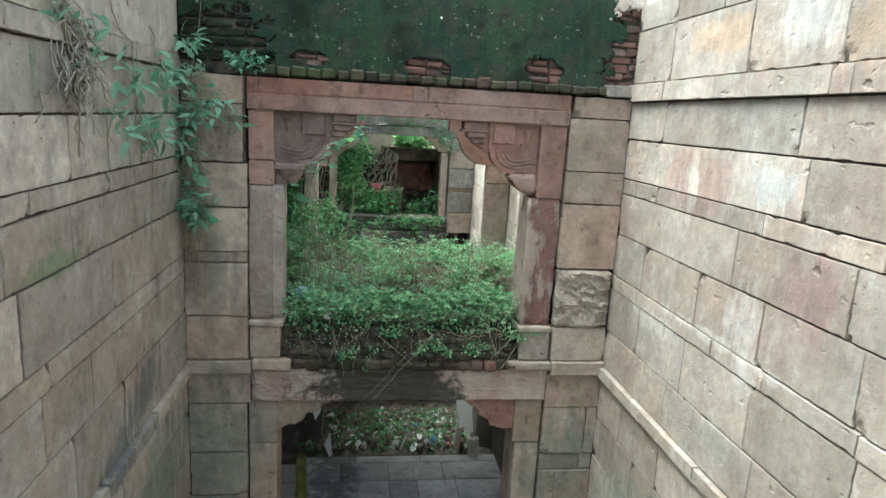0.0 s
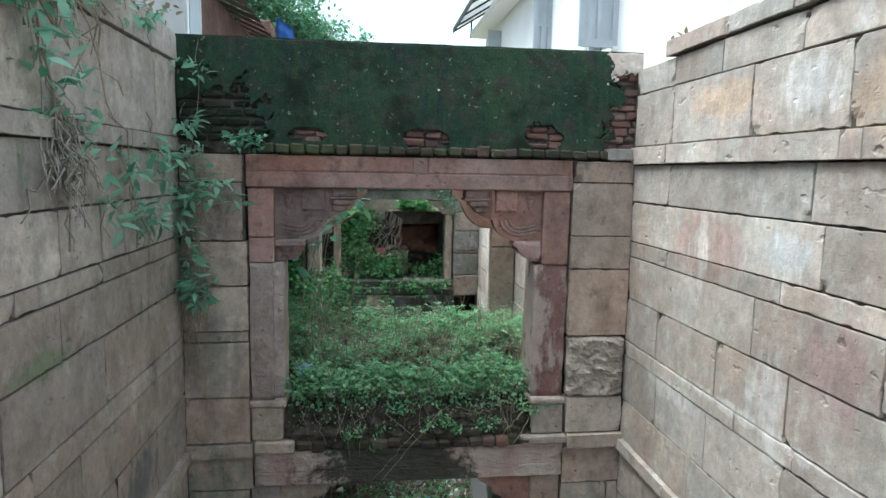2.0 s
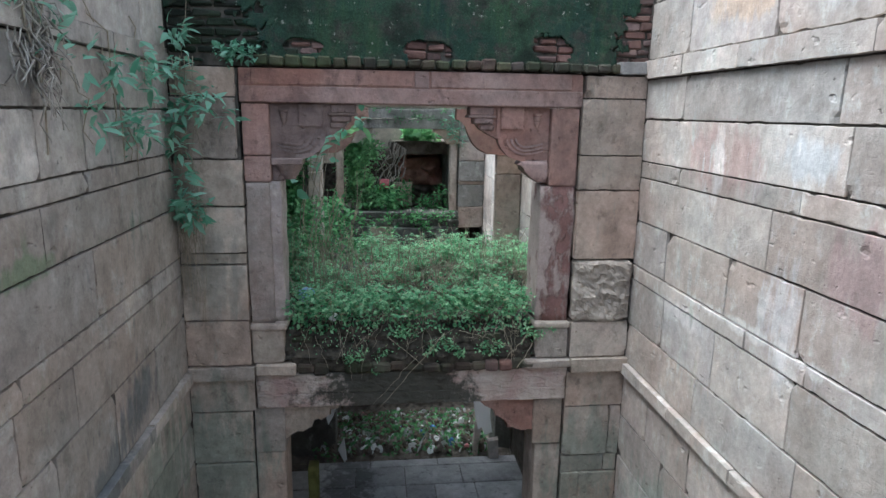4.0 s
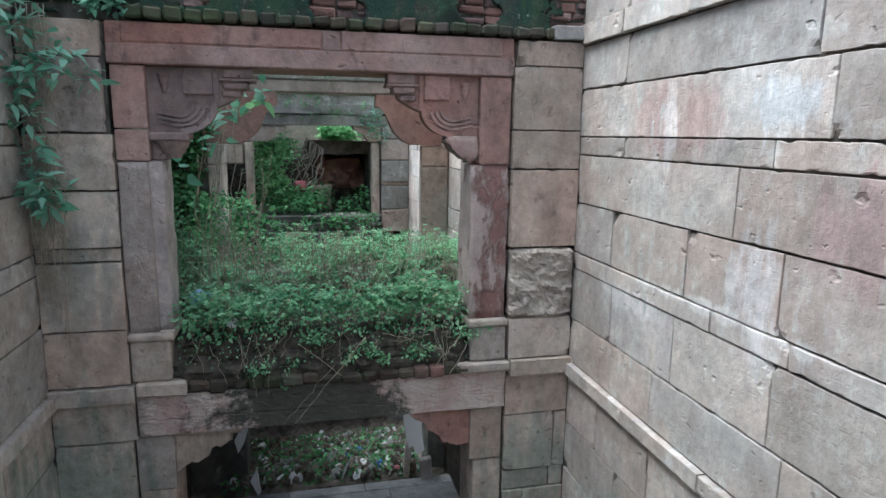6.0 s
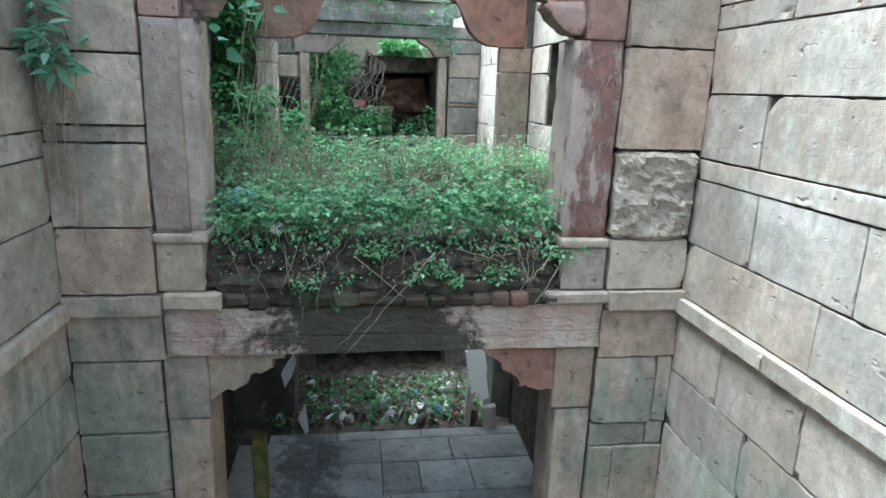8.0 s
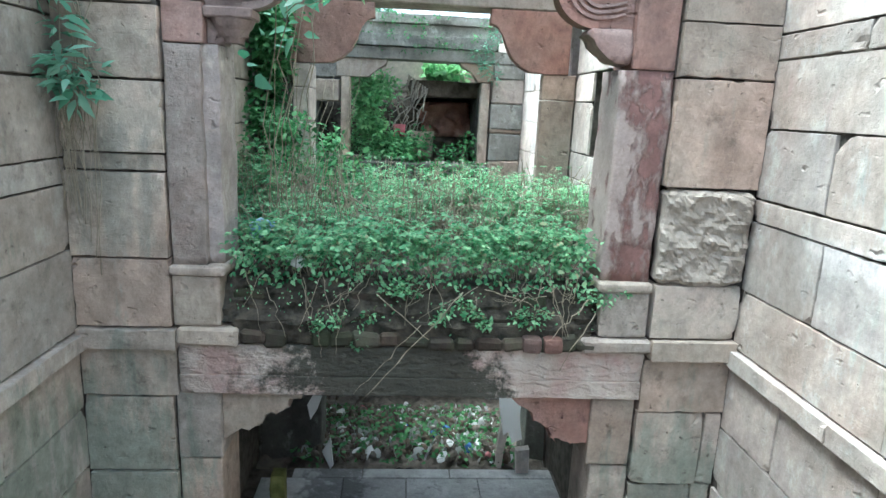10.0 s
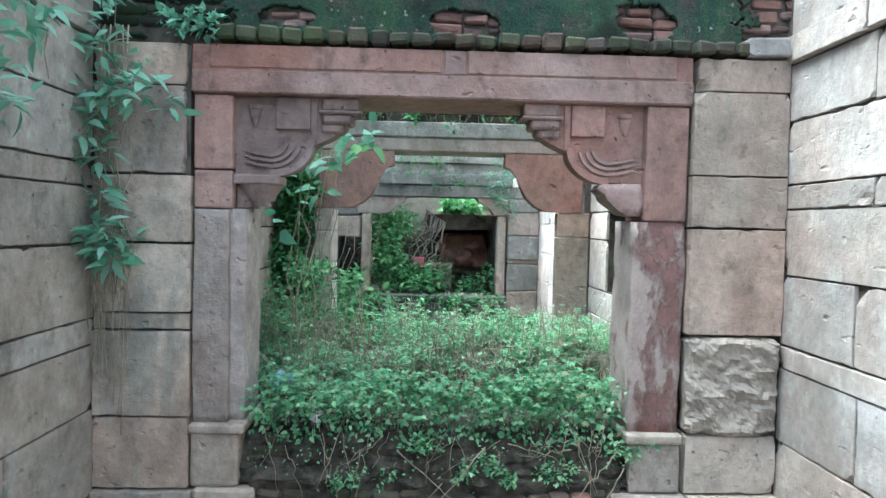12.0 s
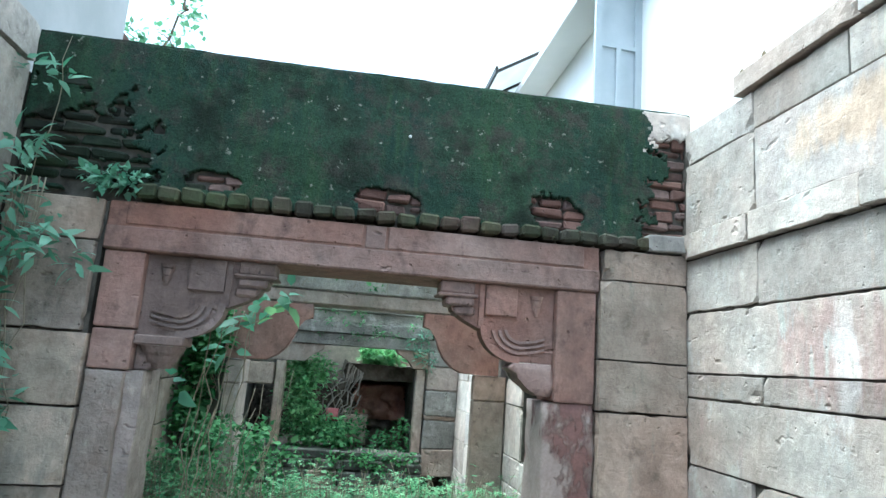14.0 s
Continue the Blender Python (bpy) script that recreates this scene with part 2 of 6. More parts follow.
BROWN_WOOD = plain("brown_window_wood", (0.10, 0.055, 0.05), (0.15, 0.08, 0.075), 10, 0.5)
IRON = plain("dark_iron", (0.02, 0.02, 0.02), (0.05, 0.045, 0.04), 20, 0.5, metal=0.6)
ROOF_TILE = plain("dark_roof_tile", (0.08, 0.065, 0.055), (0.17, 0.12, 0.1), 8, 0.9, vary=0.3)
BARK = plain("bark", (0.10, 0.075, 0.055), (0.2, 0.16, 0.12), 14, 0.95, 0.02, 30)
GROUND = plain("bare_ground", (0.16, 0.13, 0.09), (0.12, 0.15, 0.07), 0.6, 0.95, 0.02, 20)
TARP = plain("blue_tarpaulin", (0.06, 0.15, 0.42), (0.10, 0.22, 0.52), 5, 0.5)
PLASTIC_AND_GLARE = plain("pale_plastic_and_glare", (0.65, 0.65, 0.66), (0.8, 0.8, 0.78), 6, 0.4)
BLUE_PLASTIC = plain("blue_plastic", (0.12, 0.25, 0.45), (0.35, 0.45, 0.6), 20, 0.4)
PINK_CLOTH = plain("faded_red_cloth", (0.45, 0.10, 0.13), (0.6, 0.25, 0.26), 10, 0.9)
def sheeting():
    m = Mat("translucent_roof_sheet", 0.5)
    c = m.mix(m.ramp(m.noise(2, 5), 0.35, 0.65), (0.62, 0.64, 0.65), (0.74, 0.75, 0.75))
    m.color(c)
    tr = m.n("ShaderNodeBsdfTranslucent")
    m.l(c, tr.inputs["Color"])
    ms = m.n("ShaderNodeMixShader")
    ms.inputs[0].default_value = 0.5
    m.l(m.b.outputs[0], ms.inputs[1])
    m.l(tr.outputs[0], ms.inputs[2])
    m.l(ms.outputs[0], m.t.nodes["Material Output"].inputs["Surface"])
    return m.m


SHEET = sheeting()
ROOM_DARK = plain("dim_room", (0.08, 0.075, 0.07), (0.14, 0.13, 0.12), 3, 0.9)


def moss_plaster():
    m = Mat("mossy_plaster", 0.95)
    big = m.noise(1.3, 5, where=m.pos)
    mid = m.noise(5, 9, 0.72, where=m.pos)
    run = m.noise(4, 7, 0.65, where=m.pos, stretch=(2.5, 2.5, 0.3))
    c = m.mix(m.ramp(big, 0.38, 0.62), (0.018, 0.042, 0.032), (0.036, 0.072, 0.038))
    c = m.mix(m.times(m.ramp(run, 0.5, 0.7), 0.7), c, (0.042, 0.082, 0.034))
    c = m.mix(m.times(m.ramp(mid, 0.51, 0.63), 0.8), c, (0.055, 0.047, 0.040))
    c = m.mix(m.times(m.ramp(m.noise(9, 8, 0.7), 0.55, 0.68), 0.6), c, (0.085, 0.085, 0.06))
    c = m.mix(m.times(m.ramp(m.noise(2.6, 7, 0.7, where=m.pos), 0.50, 0.64), 0.8), c, (0.012, 0.014, 0.012))
    spots = m.noise(21, 4, 0.6, where=m.pos)
    c = m.mix(m.times(m.ramp(spots, 0.66, 0.71), 0.75), c, (0.30, 0.29, 0.25))
    fine = m.noise(90, 5, 0.7, where=m.pos)
    c = m.mix(1.0, c, m.grey(m.ramp(fine, 0.3, 0.7, 0.6, 1.35)), "MULTIPLY")
    m.color(c).bump((mid, 0.03, 0.8), (fine, 0.008, 0.9))
    return m.m


def moss_lintel():
    """Pale stone with a wet, black-green growth over its middle third."""
    m = Mat("lintel_with_black_growth", 0.9)
    mid = m.noise(6, 7, 0.7, where=m.pos)
    c = m.mix(m.ramp(mid, 0.35, 0.65), (0.46, 0.38, 0.32), (0.58, 0.51, 0.44))
    red = m.noise(2.2, 4, where=m.pos)
    c = m.mix(m.times(m.ramp(red, 0.5, 0.62), 0.6), c, (0.40, 0.24, 0.21))
    sx = m.n("ShaderNodeSeparateXYZ")
    m.l(m.pos, sx.inputs[0])
    off = m.n("ShaderNodeMath", operation="SUBTRACT")
    m.l(sx.outputs[0], off.inputs[0])
    off.inputs[1].default_value = 0.27
    ab = m.n("ShaderNodeMath", operation="ABSOLUTE")
    m.l(off.outputs[0], ab.inputs[0])
    ad = m.n("ShaderNodeMath", operation="ADD")
    m.l(ab.outputs[0], ad.inputs[0])
    m.l(m.ramp(m.noise(5, 10, 0.75, where=m.pos), 0.3, 0.7, -0.45, 0.45), ad.inputs[1])
    c = m.mix(m.ramp(ad.outputs[0], 0.52, 0.80, 0.95, 0.0), c, m.mix(mid, (0.014, 0.016, 0.011), (0.085, 0.085, 0.066)))
    chip = m.noise(9, 3, 0.5, where=m.pos, stretch=(1, 1, 2.2))
    m.color(c).bump((mid, 0.04, 0.9), (m.ramp(chip, 0.44, 0.56), 0.012, 0.7), (m.noise(60, 4, where=m.pos), 0.006, 0.8))
    return m.m


def flaking(name, pale, core, edge, soft, shift, scale=3.4):
    """Stone whose pale skin has flaked off a darker core; more of it to the right of edge."""
    m = Mat(name, 0.9)
    mid = m.noise(8, 8, 0.7, where=m.pos)
    fine = m.noise(60, 5, 0.7, where=m.pos)
    skin = m.mix(m.ramp(mid, 0.35, 0.65), pale, tuple(x * 0.78 for x in pale))
    bare = m.mix(m.ramp(mid, 0.35, 0.65), core, tuple(x * 1.5 for x in core))
    sx = m.n("ShaderNodeSeparateXYZ")
    m.l(m.pos, sx.inputs[0])
    ad = m.n("ShaderNodeMath", operation="ADD")
    m.l(m.noise(scale, 9, 0.62, where=m.pos, stretch=(1.3, 1.3, 0.7)), ad.inputs[0])
    m.l(m.ramp(sx.outputs[0], edge - soft, edge + soft, -shift, shift), ad.inputs[1])
    mask = m.ramp(ad.outputs[0], 0.46, 0.58)
    c = m.mix(mask, skin, bare)
    c = m.mix(1.0, c, m.grey(m.ramp(fine, 0.3, 0.7, 0.82, 1.15)), "MULTIPLY")
    m.color(c).bump((m.ramp(ad.outputs[0], 0.48, 0.58, 1, 0), 0.016, 0.9), (mid, 0.015, 0.6), (fine, 0.003, 0.7))
    return m.m


FLAKED_RED = flaking("flaked_red_stone", (0.41, 0.33, 0.29), (0.17, 0.095, 0.082), 1.56, 0.08, 0.07, 6.0)
FLAKED_PALE = stone("worn_shaft_stone", (0.39, 0.31, 0.25), (0.45, 0.375, 0.31), (0.37, 0.25, 0.20), (0.26, 0.19, 0.15), 0.7, pale=(0.54, 0.49, 0.42), relief=3.5, sat=0.75)
MOSS = moss_plaster()
LINTEL_GROWTH = moss_lintel()

# ---- mesh helpers ----
rng = random.Random(7)


def mesh_from(name, verts, faces, material, smooth=False):
    me = bpy.data.meshes.new(name)
    me.from_pydata([tuple(v) for v in verts], [], faces)
    me.materials.append(material)
    if smooth:
        me.polygons.foreach_set("use_smooth", [True] * len(me.polygons))
    me.update()
    return me


def put(name, me, parent=None, label="", m=None):
    ob = new(name, me)
    if m is not None:
        ob.matrix_basis = m
    if parent:
        ob.parent = parent
    if label:
        ob["label"] = label
    return ob


def part(name, bm, material, parent=None, label="", smooth=False):
    me = bpy.data.meshes.new(name)
    bmesh.ops.recalc_face_normals(bm, faces=bm.faces)
    bm.to_mesh(me)
    bm.free()
    me.materials.append(material)
    if smooth:
        me.polygons.foreach_set("use_smooth", [True] * len(me.polygons))
    return put(name, me, parent, label)


def box(x0, x1, y0, y1, z0, z1, bev=0.0, bm=None, seg=1, jit=0.0):
    """A box, its edges rounded by bev and its corners uneven by jit, added to bm."""
    bm = bm or bmesh.new()
    vs = bmesh.ops.create_cube(bm, size=1)["verts"]
    for v in vs:
        v.co = Vector((x0 + (v.co.x + 0.5) * (x1 - x0), y0 + (v.co.y + 0.5) * (y1 - y0), z0 + (v.co.z + 0.5) * (z1 - z0)))
        if jit:
            v.co += Vector((rng.uniform(-jit, jit), rng.uniform(-jit, jit), rng.uniform(-jit, jit)))
    if bev:
        es = list({e for v in vs for e in v.link_edges})
        bmesh.ops.bevel(bm, geom=es, offset=bev, segments=seg, affect="EDGES", profile=0.6)
    return bm


def prism(pts, y0, y1, bm=None, bev=0.0):
    """A flat outline of (x, z) points drawn out from y0 to y1."""
    bm = bm or bmesh.new()
    a = [bm.verts.new((x, y0, z)) for x, z in pts]
    b = [bm.verts.new((x, y1, z)) for x, z in pts]
    n = len(pts)
    f0 = bm.faces.new(a)
    bm.faces.new(b[::-1])
    for i in range(n):
        bm.faces.new((a[i], b[i], b[(i + 1) % n], a[(i + 1) % n]))
    if bev:
        bmesh.ops.bevel(bm, geom=list(f0.edges), offset=bev, segments=2, affect="EDGES", profile=0.6)
    return bm


def eroded(x0, x1, y0, y1, z0, z1, amp, n, seed):
    """A pillar whose faces have flaked away unevenly."""
    b = box(x0, x1, y0, y1, z0, z1)
    bmesh.ops.subdivide_edges(b, edges=list(b.edges), cuts=n, use_grid_fill=True)
    for v in b.verts:
        p = v.co * 5 + Vector((seed, 0, 0))
        d = noise.noise(p) + 0.5 * noise.noise(p * 2.7)
        e = noise.noise(p * 1.3 + Vector((9, 9, 9)))
        v.co.x += amp * d
        v.co.y += amp * e
        v.co.z += 0.3 * amp * d
    return b


def tube(points, r0, r1=None, sides=5, verts=None, faces=None):
    """A round stem along points that thins from r0 to r1, added to verts and faces."""
    verts = [] if verts is None else verts
    faces = [] if faces is None else faces
    r1 = r0 if r1 is None else r1
    pts = [Vector(p) for p in points]
    base = len(verts)
    for i, p in enumerate(pts):
        d = (pts[min(i + 1, len(pts) - 1)] - pts[max(i - 1, 0)]).normalized()
        s = d.cross(Vector((0.3, 0.8, 0.52))).normalized()
        u = d.cross(s)
        r = r0 + (r1 - r0) * i / max(1, len(pts) - 1)
        for k in range(sides):
            a = 2 * math.pi * k / sides
            verts.append(p + s * (r * math.cos(a)) + u * (r * math.sin(a)))
    for i in range(len(pts) - 1):
        for k in range(sides):
            k2 = (k + 1) % sides
            faces.append((base + i * sides + k, base + i * sides + k2, base + (i + 1) * sides + k2, base + (i + 1) * sides + k))
    faces.append(tuple(base + k for k in range(sides))[::-1])
    faces.append(tuple(base + (len(pts) - 1) * sides + k for k in range(sides)))
    return verts, faces


def wander(a, b, n=6, amp=0.05, sag=0.0, r=rng):
    """Points from a to b that stray by amp and sag between."""
    a, b = Vector(a), Vector(b)
    out = []
    for i in range(n + 1):
        f = i / n
        p = a.lerp(b, f)
        k = 4 * f * (1 - f)
        p += Vector((r.uniform(-amp, amp), r.uniform(-amp, amp) * 0.6, r.uniform(-amp, amp))) * k
        p.z -= sag * k
        out.append(p)
    return out


def leaves_mesh(name, base, axis, normal, length, width, material):
    """Folded, drooping leaves, one for each row of the arrays."""
    base, axis, normal = (np.asarray(v, float) for v in (base, axis, normal))
    length, width = np.asarray(length, float)[:, None], np.asarray(width, float)[:, None]
    axis = axis / np.maximum(np.linalg.norm(axis, axis=1, keepdims=True), 1e-6)
    side = np.cross(axis, normal)
    side /= np.maximum(np.linalg.norm(side, axis=1, keepdims=True), 1e-6)
    up = np.cross(side, axis)
    m1, m2 = base + axis * length * 0.28, base + axis * length * 0.62 - up * length * 0.04
    l1, r1 = m1 + side * width * 0.46 + up * width * 0.10, m1 - side * width * 0.46 + up * width * 0.10
    l2, r2 = m2 + side * width * 0.36 + up * width * 0.06, m2 - side * width * 0.36 + up * width * 0.06
    tip = base + axis * length - up * length * 0.2
    n = len(base)
    v = np.stack([base, l1, l2, tip, r2, r1, m1, m2], axis=1).reshape(-1, 3)
    o = (np.arange(n) * 8)[:, None]
    tri = ((0, 6, 1), (1, 6, 7), (1, 7, 2), (2, 7, 3), (0, 5, 6), (5, 7, 6), (5, 4, 7), (4, 3, 7))
    f = np.stack([o + np.array(q) for q in tri], axis=1).reshape(-1, 3)
    me = bpy.data.meshes.new(name)
    me.vertices.add(len(v))
    me.vertices.foreach_set("co", v.ravel())
    me.loops.add(f.size)
    me.loops.foreach_set("vertex_index", f.ravel().astype(np.int32))
    me.polygons.add(len(f))
    me.polygons.foreach_set("loop_start", np.arange(0, f.size, 3, dtype=np.int32))
    me.materials.append(material)
    me.update(calc_edges=True)
    me.validate()
    return me


def spray(r, centers, per, spread, size, flat=0.5, slim=1.0):
    """Leaf arrays: per leaves about each centre, turned outward and upward."""
    c = np.repeat(np.asarray(centers, float), per, axis=0)
    n = len(c)
    d = r.normal(size=(n, 3))
    d /= np.linalg.norm(d, axis=1, keepdims=True)
    base = c + d * spread * r.random((n, 1)) ** 0.5
    ax = d * 0.8 + r.normal(size=(n, 3)) * 0.5
    ax[:, 2] *= flat
    nm = r.normal(size=(n, 3)) * 0.45 + np.array([0, -0.25, 1.0])
    ln = size * (0.6 + 0.8 * r.random(n))
    return base, ax, nm, ln, ln * (0.5 + 0.25 * r.random(n)) * slim


def ashlar(name, w, h, d, material, cell=0.09, amp=0.003, ch=0.004, seed=0):
    """A dressed block: w wide, h high, d deep, its face towards local z; each arris is worn by its own amount and chipped."""
    r = random.Random(seed)
    sd = Vector((r.uniform(0, 99), r.uniform(0, 99), r.uniform(0, 99)))
    nx, nz = max(2, round(w / cell)), max(1, round(h / cell))
    e2 = min(3.5 * ch, 0.2 * h)
    us = [0, ch] + [e2 + (w - 2 * e2) * i / nx for i in range(nx + 1)] + [w - ch, w]
    vs = [0, ch] + [e2 + (h - 2 * e2) * i / nz for i in range(nz + 1)] + [h - ch, h]
    verts, faces = [], []
    W, H = len(us), len(vs)
    tu, tv = r.uniform(-0.003, 0.003) / w, r.uniform(-0.003, 0.003) / h
    # wear of the left, right, lower and upper arris
    wear = [r.choice((0.25, 0.4, 0.7, 1.0, 2.0)) for _ in range(2)] + [r.choice((0.2, 0.3, 0.5, 0.6, 1.0)) for _ in range(2)]
    corner = [(r.choice((0, w)), r.choice((0, h)), r.uniform(0.02, 0.09)) for _ in range(r.randint(0, 2))]
    for j, v in enumerate(vs):
        for i, u in enumerate(us):
            p = Vector((u, v, 0)) + sd
            z = tu * (u - w / 2) + tv * (v - h / 2) + amp * (noise.noise(p * 4) + 0.5 * noise.noise(p * 13))
            z -= 0.010 * max(0.0, noise.noise(p * 5 + Vector((3, 1, 8))) - 0.42)
            du = 0.0020 * noise.noise(p * 11) + 0.0020 * noise.noise(p * 31)
            dv = 0.0020 * noise.noise(p * 11 + Vector((7, 0, 3))) + 0.0020 * noise.noise(p * 31 + Vector((7, 0, 3)))
            n1 = 0.5 + 0.3 * noise.noise(p * 6 + Vector((0, 0, 5))) + 0.6 * noise.noise(p * 23 + Vector((0, 2, 5)))
            k = max(0.0, noise.noise(p * 12 + Vector((0, 0, 5))) - 0.28) * 0.04
            el, er, eb, et = i < 2, i >= W - 2, j < 2, j >= H - 2
            worn = max([wear[q] for q, on in enumerate((el, er, eb, et)) if on] or [0])
            if worn:
                pull = (0.0045 * n1 + k) * worn
                du += pull if el else -pull if er else 0
                dv += pull if eb else -pull if et else 0
                rim = i in (0, W - 1) or j in (0, H - 1)
                z -= (ch * 1.1 * min(worn, 1.2) if rim else 0.0) + k * worn
            for cu, cv, rad in corner:
                q = max(0.0, 1 - math.hypot(u - cu, v - cv) / rad + 0.5 * noise.noise(p * 25))
                z -= min(0.022, 0.03 * q)
            verts.append((u + du, v + dv, z))
    for j in range(H - 1):
        for i in range(W - 1):
            a = j * W + i
            faces.append((a, a + 1, a + W + 1, a + W))
    loop = [i for i in range(W)] + [j * W + W - 1 for j in range(1, H)] + [(H - 1) * W + i for i in range(W - 2, -1, -1)] + [j * W for j in range(H - 2, 0, -1)]
    b0 = len(verts)
    for k in loop:
        verts.append((verts[k][0], verts[k][1], -d))
    n = len(loop)
    for k in range(n):
        k2 = (k + 1) % n
        faces.append((loop[k2], loop[k], b0 + k, b0 + k2))
    me = bpy.data.meshes.new(name)
    me.from_pydata(verts, [], faces)
    me.materials.append(material)
    if amp > 0.01:
        me.polygons.foreach_set("use_smooth", [True] * len(faces))
    me.update()
    return me


def facing(side, u, z, face):
    """The pose of a block whose lower left corner (seen from the front) is at u, z on the plane face."""
    if side == "right":  # looks to -x, u runs to -y
        return Matrix(((0, 0, -1, face), (-1, 0, 0, u), (0, 1, 0, z), (0, 0, 0, 1)))
    if side == "left":  # looks to +x
        return Matrix(((0, 0, 1, face), (1, 0, 0, u), (0, 1, 0, z), (0, 0, 0, 1)))
    return Matrix(((1, 0, 0, u), (0, 0, -1, face), (0, 1, 0, z), (0, 0, 0, 1)))  # looks to -y


def lay(parent, side, face, courses, material, depth=0.10, gap=0.005, name="stone_block", seed=1):
    """Courses of blocks: (z0, z1, [breaks along the wall], how far proud)."""
    r = random.Random(seed)
    for z0, z1, breaks, proud in courses:
        for a, b in zip(breaks, breaks[1:]):
            w, h = b - a - gap, z1 - z0 - gap
            off = proud + r.uniform(-0.0015, 0.002)
            f = face - off if side in ("right", "front") else face + off
            u = b - gap / 2 if side == "right" else a + gap / 2
            me = ashlar(name, w, h, depth + off, material, 0.028 if b > 2.0 or side == "front" else 0.3, 0.0012, r.uniform(0.002, 0.004), r.random())
            put(name, me, parent, m=facing(side, u, z0 + gap / 2, f))

# ---- structure ----
LEFT, RIGHT, FACE = -1.44, 2.30, 5.33          # side walls of the stair shaft, face of the first portal
CH_L, CH_R = -1.02, 1.87                        # side walls beyond it
P2, P3 = 7.75, 10.2                             # second and third portals
LOW, UP = -2.86, -0.385                          # lower landing, upper gallery floor
Y0, Y1 = -3.9, 14.5


def setting(name, bm, material, label, category="wall"):
    return tagged(part(name, bm, material), label, category, kind="structure")


wall_right = setting("wall_right", box(RIGHT + 0.02, RIGHT + 0.24, Y0, FACE + 0.6, -3.2, 2.48), MORTAR_AND_SHADE,
                     "tall retaining wall of large pale sandstone blocks")
wall_left = setting("wall_left", box(LEFT - 0.45, LEFT - 0.02, Y0, FACE + 0.6, -3.2, 2.40), MORTAR_AND_SHADE,
                    "tall shaded retaining wall of brown sandstone blocks")

# steps down the shaft
stairs = tagged(new("stairs"), "long flight of worn stone steps going down", "stairs", kind="structure")
RISE, TREAD = 0.182, 0.30
n_steps = 27
for i in range(n_steps):
    z = LOW + RISE * (i + 1)
    y = 4.75 - TREAD * i
    part("step", box(LEFT - 0.018, RIGHT + 0.018, y - TREAD - 0.03, y, z - RISE - 0.12, z, 0.012, jit=0.003), STEP_STONE, stairs)
wall_behind = setting("wall_behind", box(LEFT - 0.45, RIGHT + 0.24, Y0 - 0.4, Y0, -3.2, 2.04), STEP_STONE, "plain stone end wall behind the steps")

floor_lower = setting("floor_lower", box(LEFT - 0.4, RIGHT + 0.5, 4.45, P2 - 0.28, LOW - 0.3, LOW - 0.025), MORTAR_AND_SHADE,
                      "grey stone paved landing at the foot of the steps", "floor")

# chamber behind the first portal, lower storey: bare dark walls stand in for shade
wall_chamber_left = setting("wall_chamber_left", box(CH_L - 0.4, CH_L - 0.02, FACE + 0.55, P2 + 0.0, LOW - 0.3, 1.9), MORTAR_AND_SHADE,
                            "side wall of cut sandstone blocks beyond the portal")
bm = box(CH_R + 0.02, CH_R + 0.42, FACE + 0.55, 6.65, LOW - 0.3, 1.9)
box(CH_R + 0.02, CH_R + 0.42, 7.2, P2, LOW - 0.3, 1.9, bm=bm)
box(CH_R + 0.02, CH_R + 0.42, 6.65, 7.2, LOW - 0.3, 0.26, bm=bm)
box(CH_R + 0.02, CH_R + 0.42, 6.65, 7.2, 0.945, 1.9, bm=bm)
wall_chamber_right = setting("wall_chamber_right", bm, MORTAR_AND_SHADE, "pale side wall with a small square window opening")
bm = box(CH_R + 0.42, CH_R + 0.8, 6.2, 7.6, 0.0, 1.3)
setting("wall_niche_back", bm, PIER_STONE, "stone back of the small window recess")
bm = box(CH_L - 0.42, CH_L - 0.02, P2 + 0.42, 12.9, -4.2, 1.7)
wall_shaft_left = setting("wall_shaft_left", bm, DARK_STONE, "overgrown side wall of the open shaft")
bm = box(CH_R - 0.02, CH_R + 0.42, P2 + 0.135, 12.9, -4.2, 1.9)
wall_shaft_right = setting("wall_shaft_right", bm, CREAM_STONE, "bright pale stone side wall of the open shaft")

floor_upper = setting("floor_upper", box(CH_L - 0.1, CH_R + 0.1, FACE + 0.14, 7.32, -0.80, UP), SOIL,
                      "gallery floor slab covered with dark soil", "floor")
# ragged soil face at the slab's edge
g = bmesh.new()
nx, nz = 60, 10
grid = [[g.verts.new((-0.66 + 2.14 * i / nx, FACE + 0.10 - 0.05 * noise.noise(Vector((i * 0.31, j * 0.5, 2))) - 0.012 * (nz - j),
                      -0.62 + 0.235 * j / nz + 0.02 * noise.noise(Vector((i * 0.2, 3, 0))))) for i in range(nx + 1)] for j in range(nz + 1)]
back = [g.verts.new((v.co.x, FACE + 0.5, v.co.z)) for v in grid[-1]]
for j in range(nz):
    for i in range(nx):
        g.faces.new((grid[j][i], grid[j][i + 1], grid[j + 1][i + 1], grid[j + 1][i]))
for i in range(nx):
    g.faces.new((grid[nz][i], grid[nz][i + 1], back[i + 1], back[i]))
soil_edge = setting("soil_bank", g, SOIL, "dark root-bound soil along the edge of the slab", "soil")

soil_strip = setting("soil_strip", box(-0.60, 1.44, FACE - 0.012, FACE + 0.2, -0.750, -0.60, 0.01, jit=0.01), SOIL, "dark soil packed between the edge bricks", "soil")

# ---- first portal ----
portal = tagged(new("portal"), "carved red sandstone portal with two storeys of brackets", "portal", kind="structure")
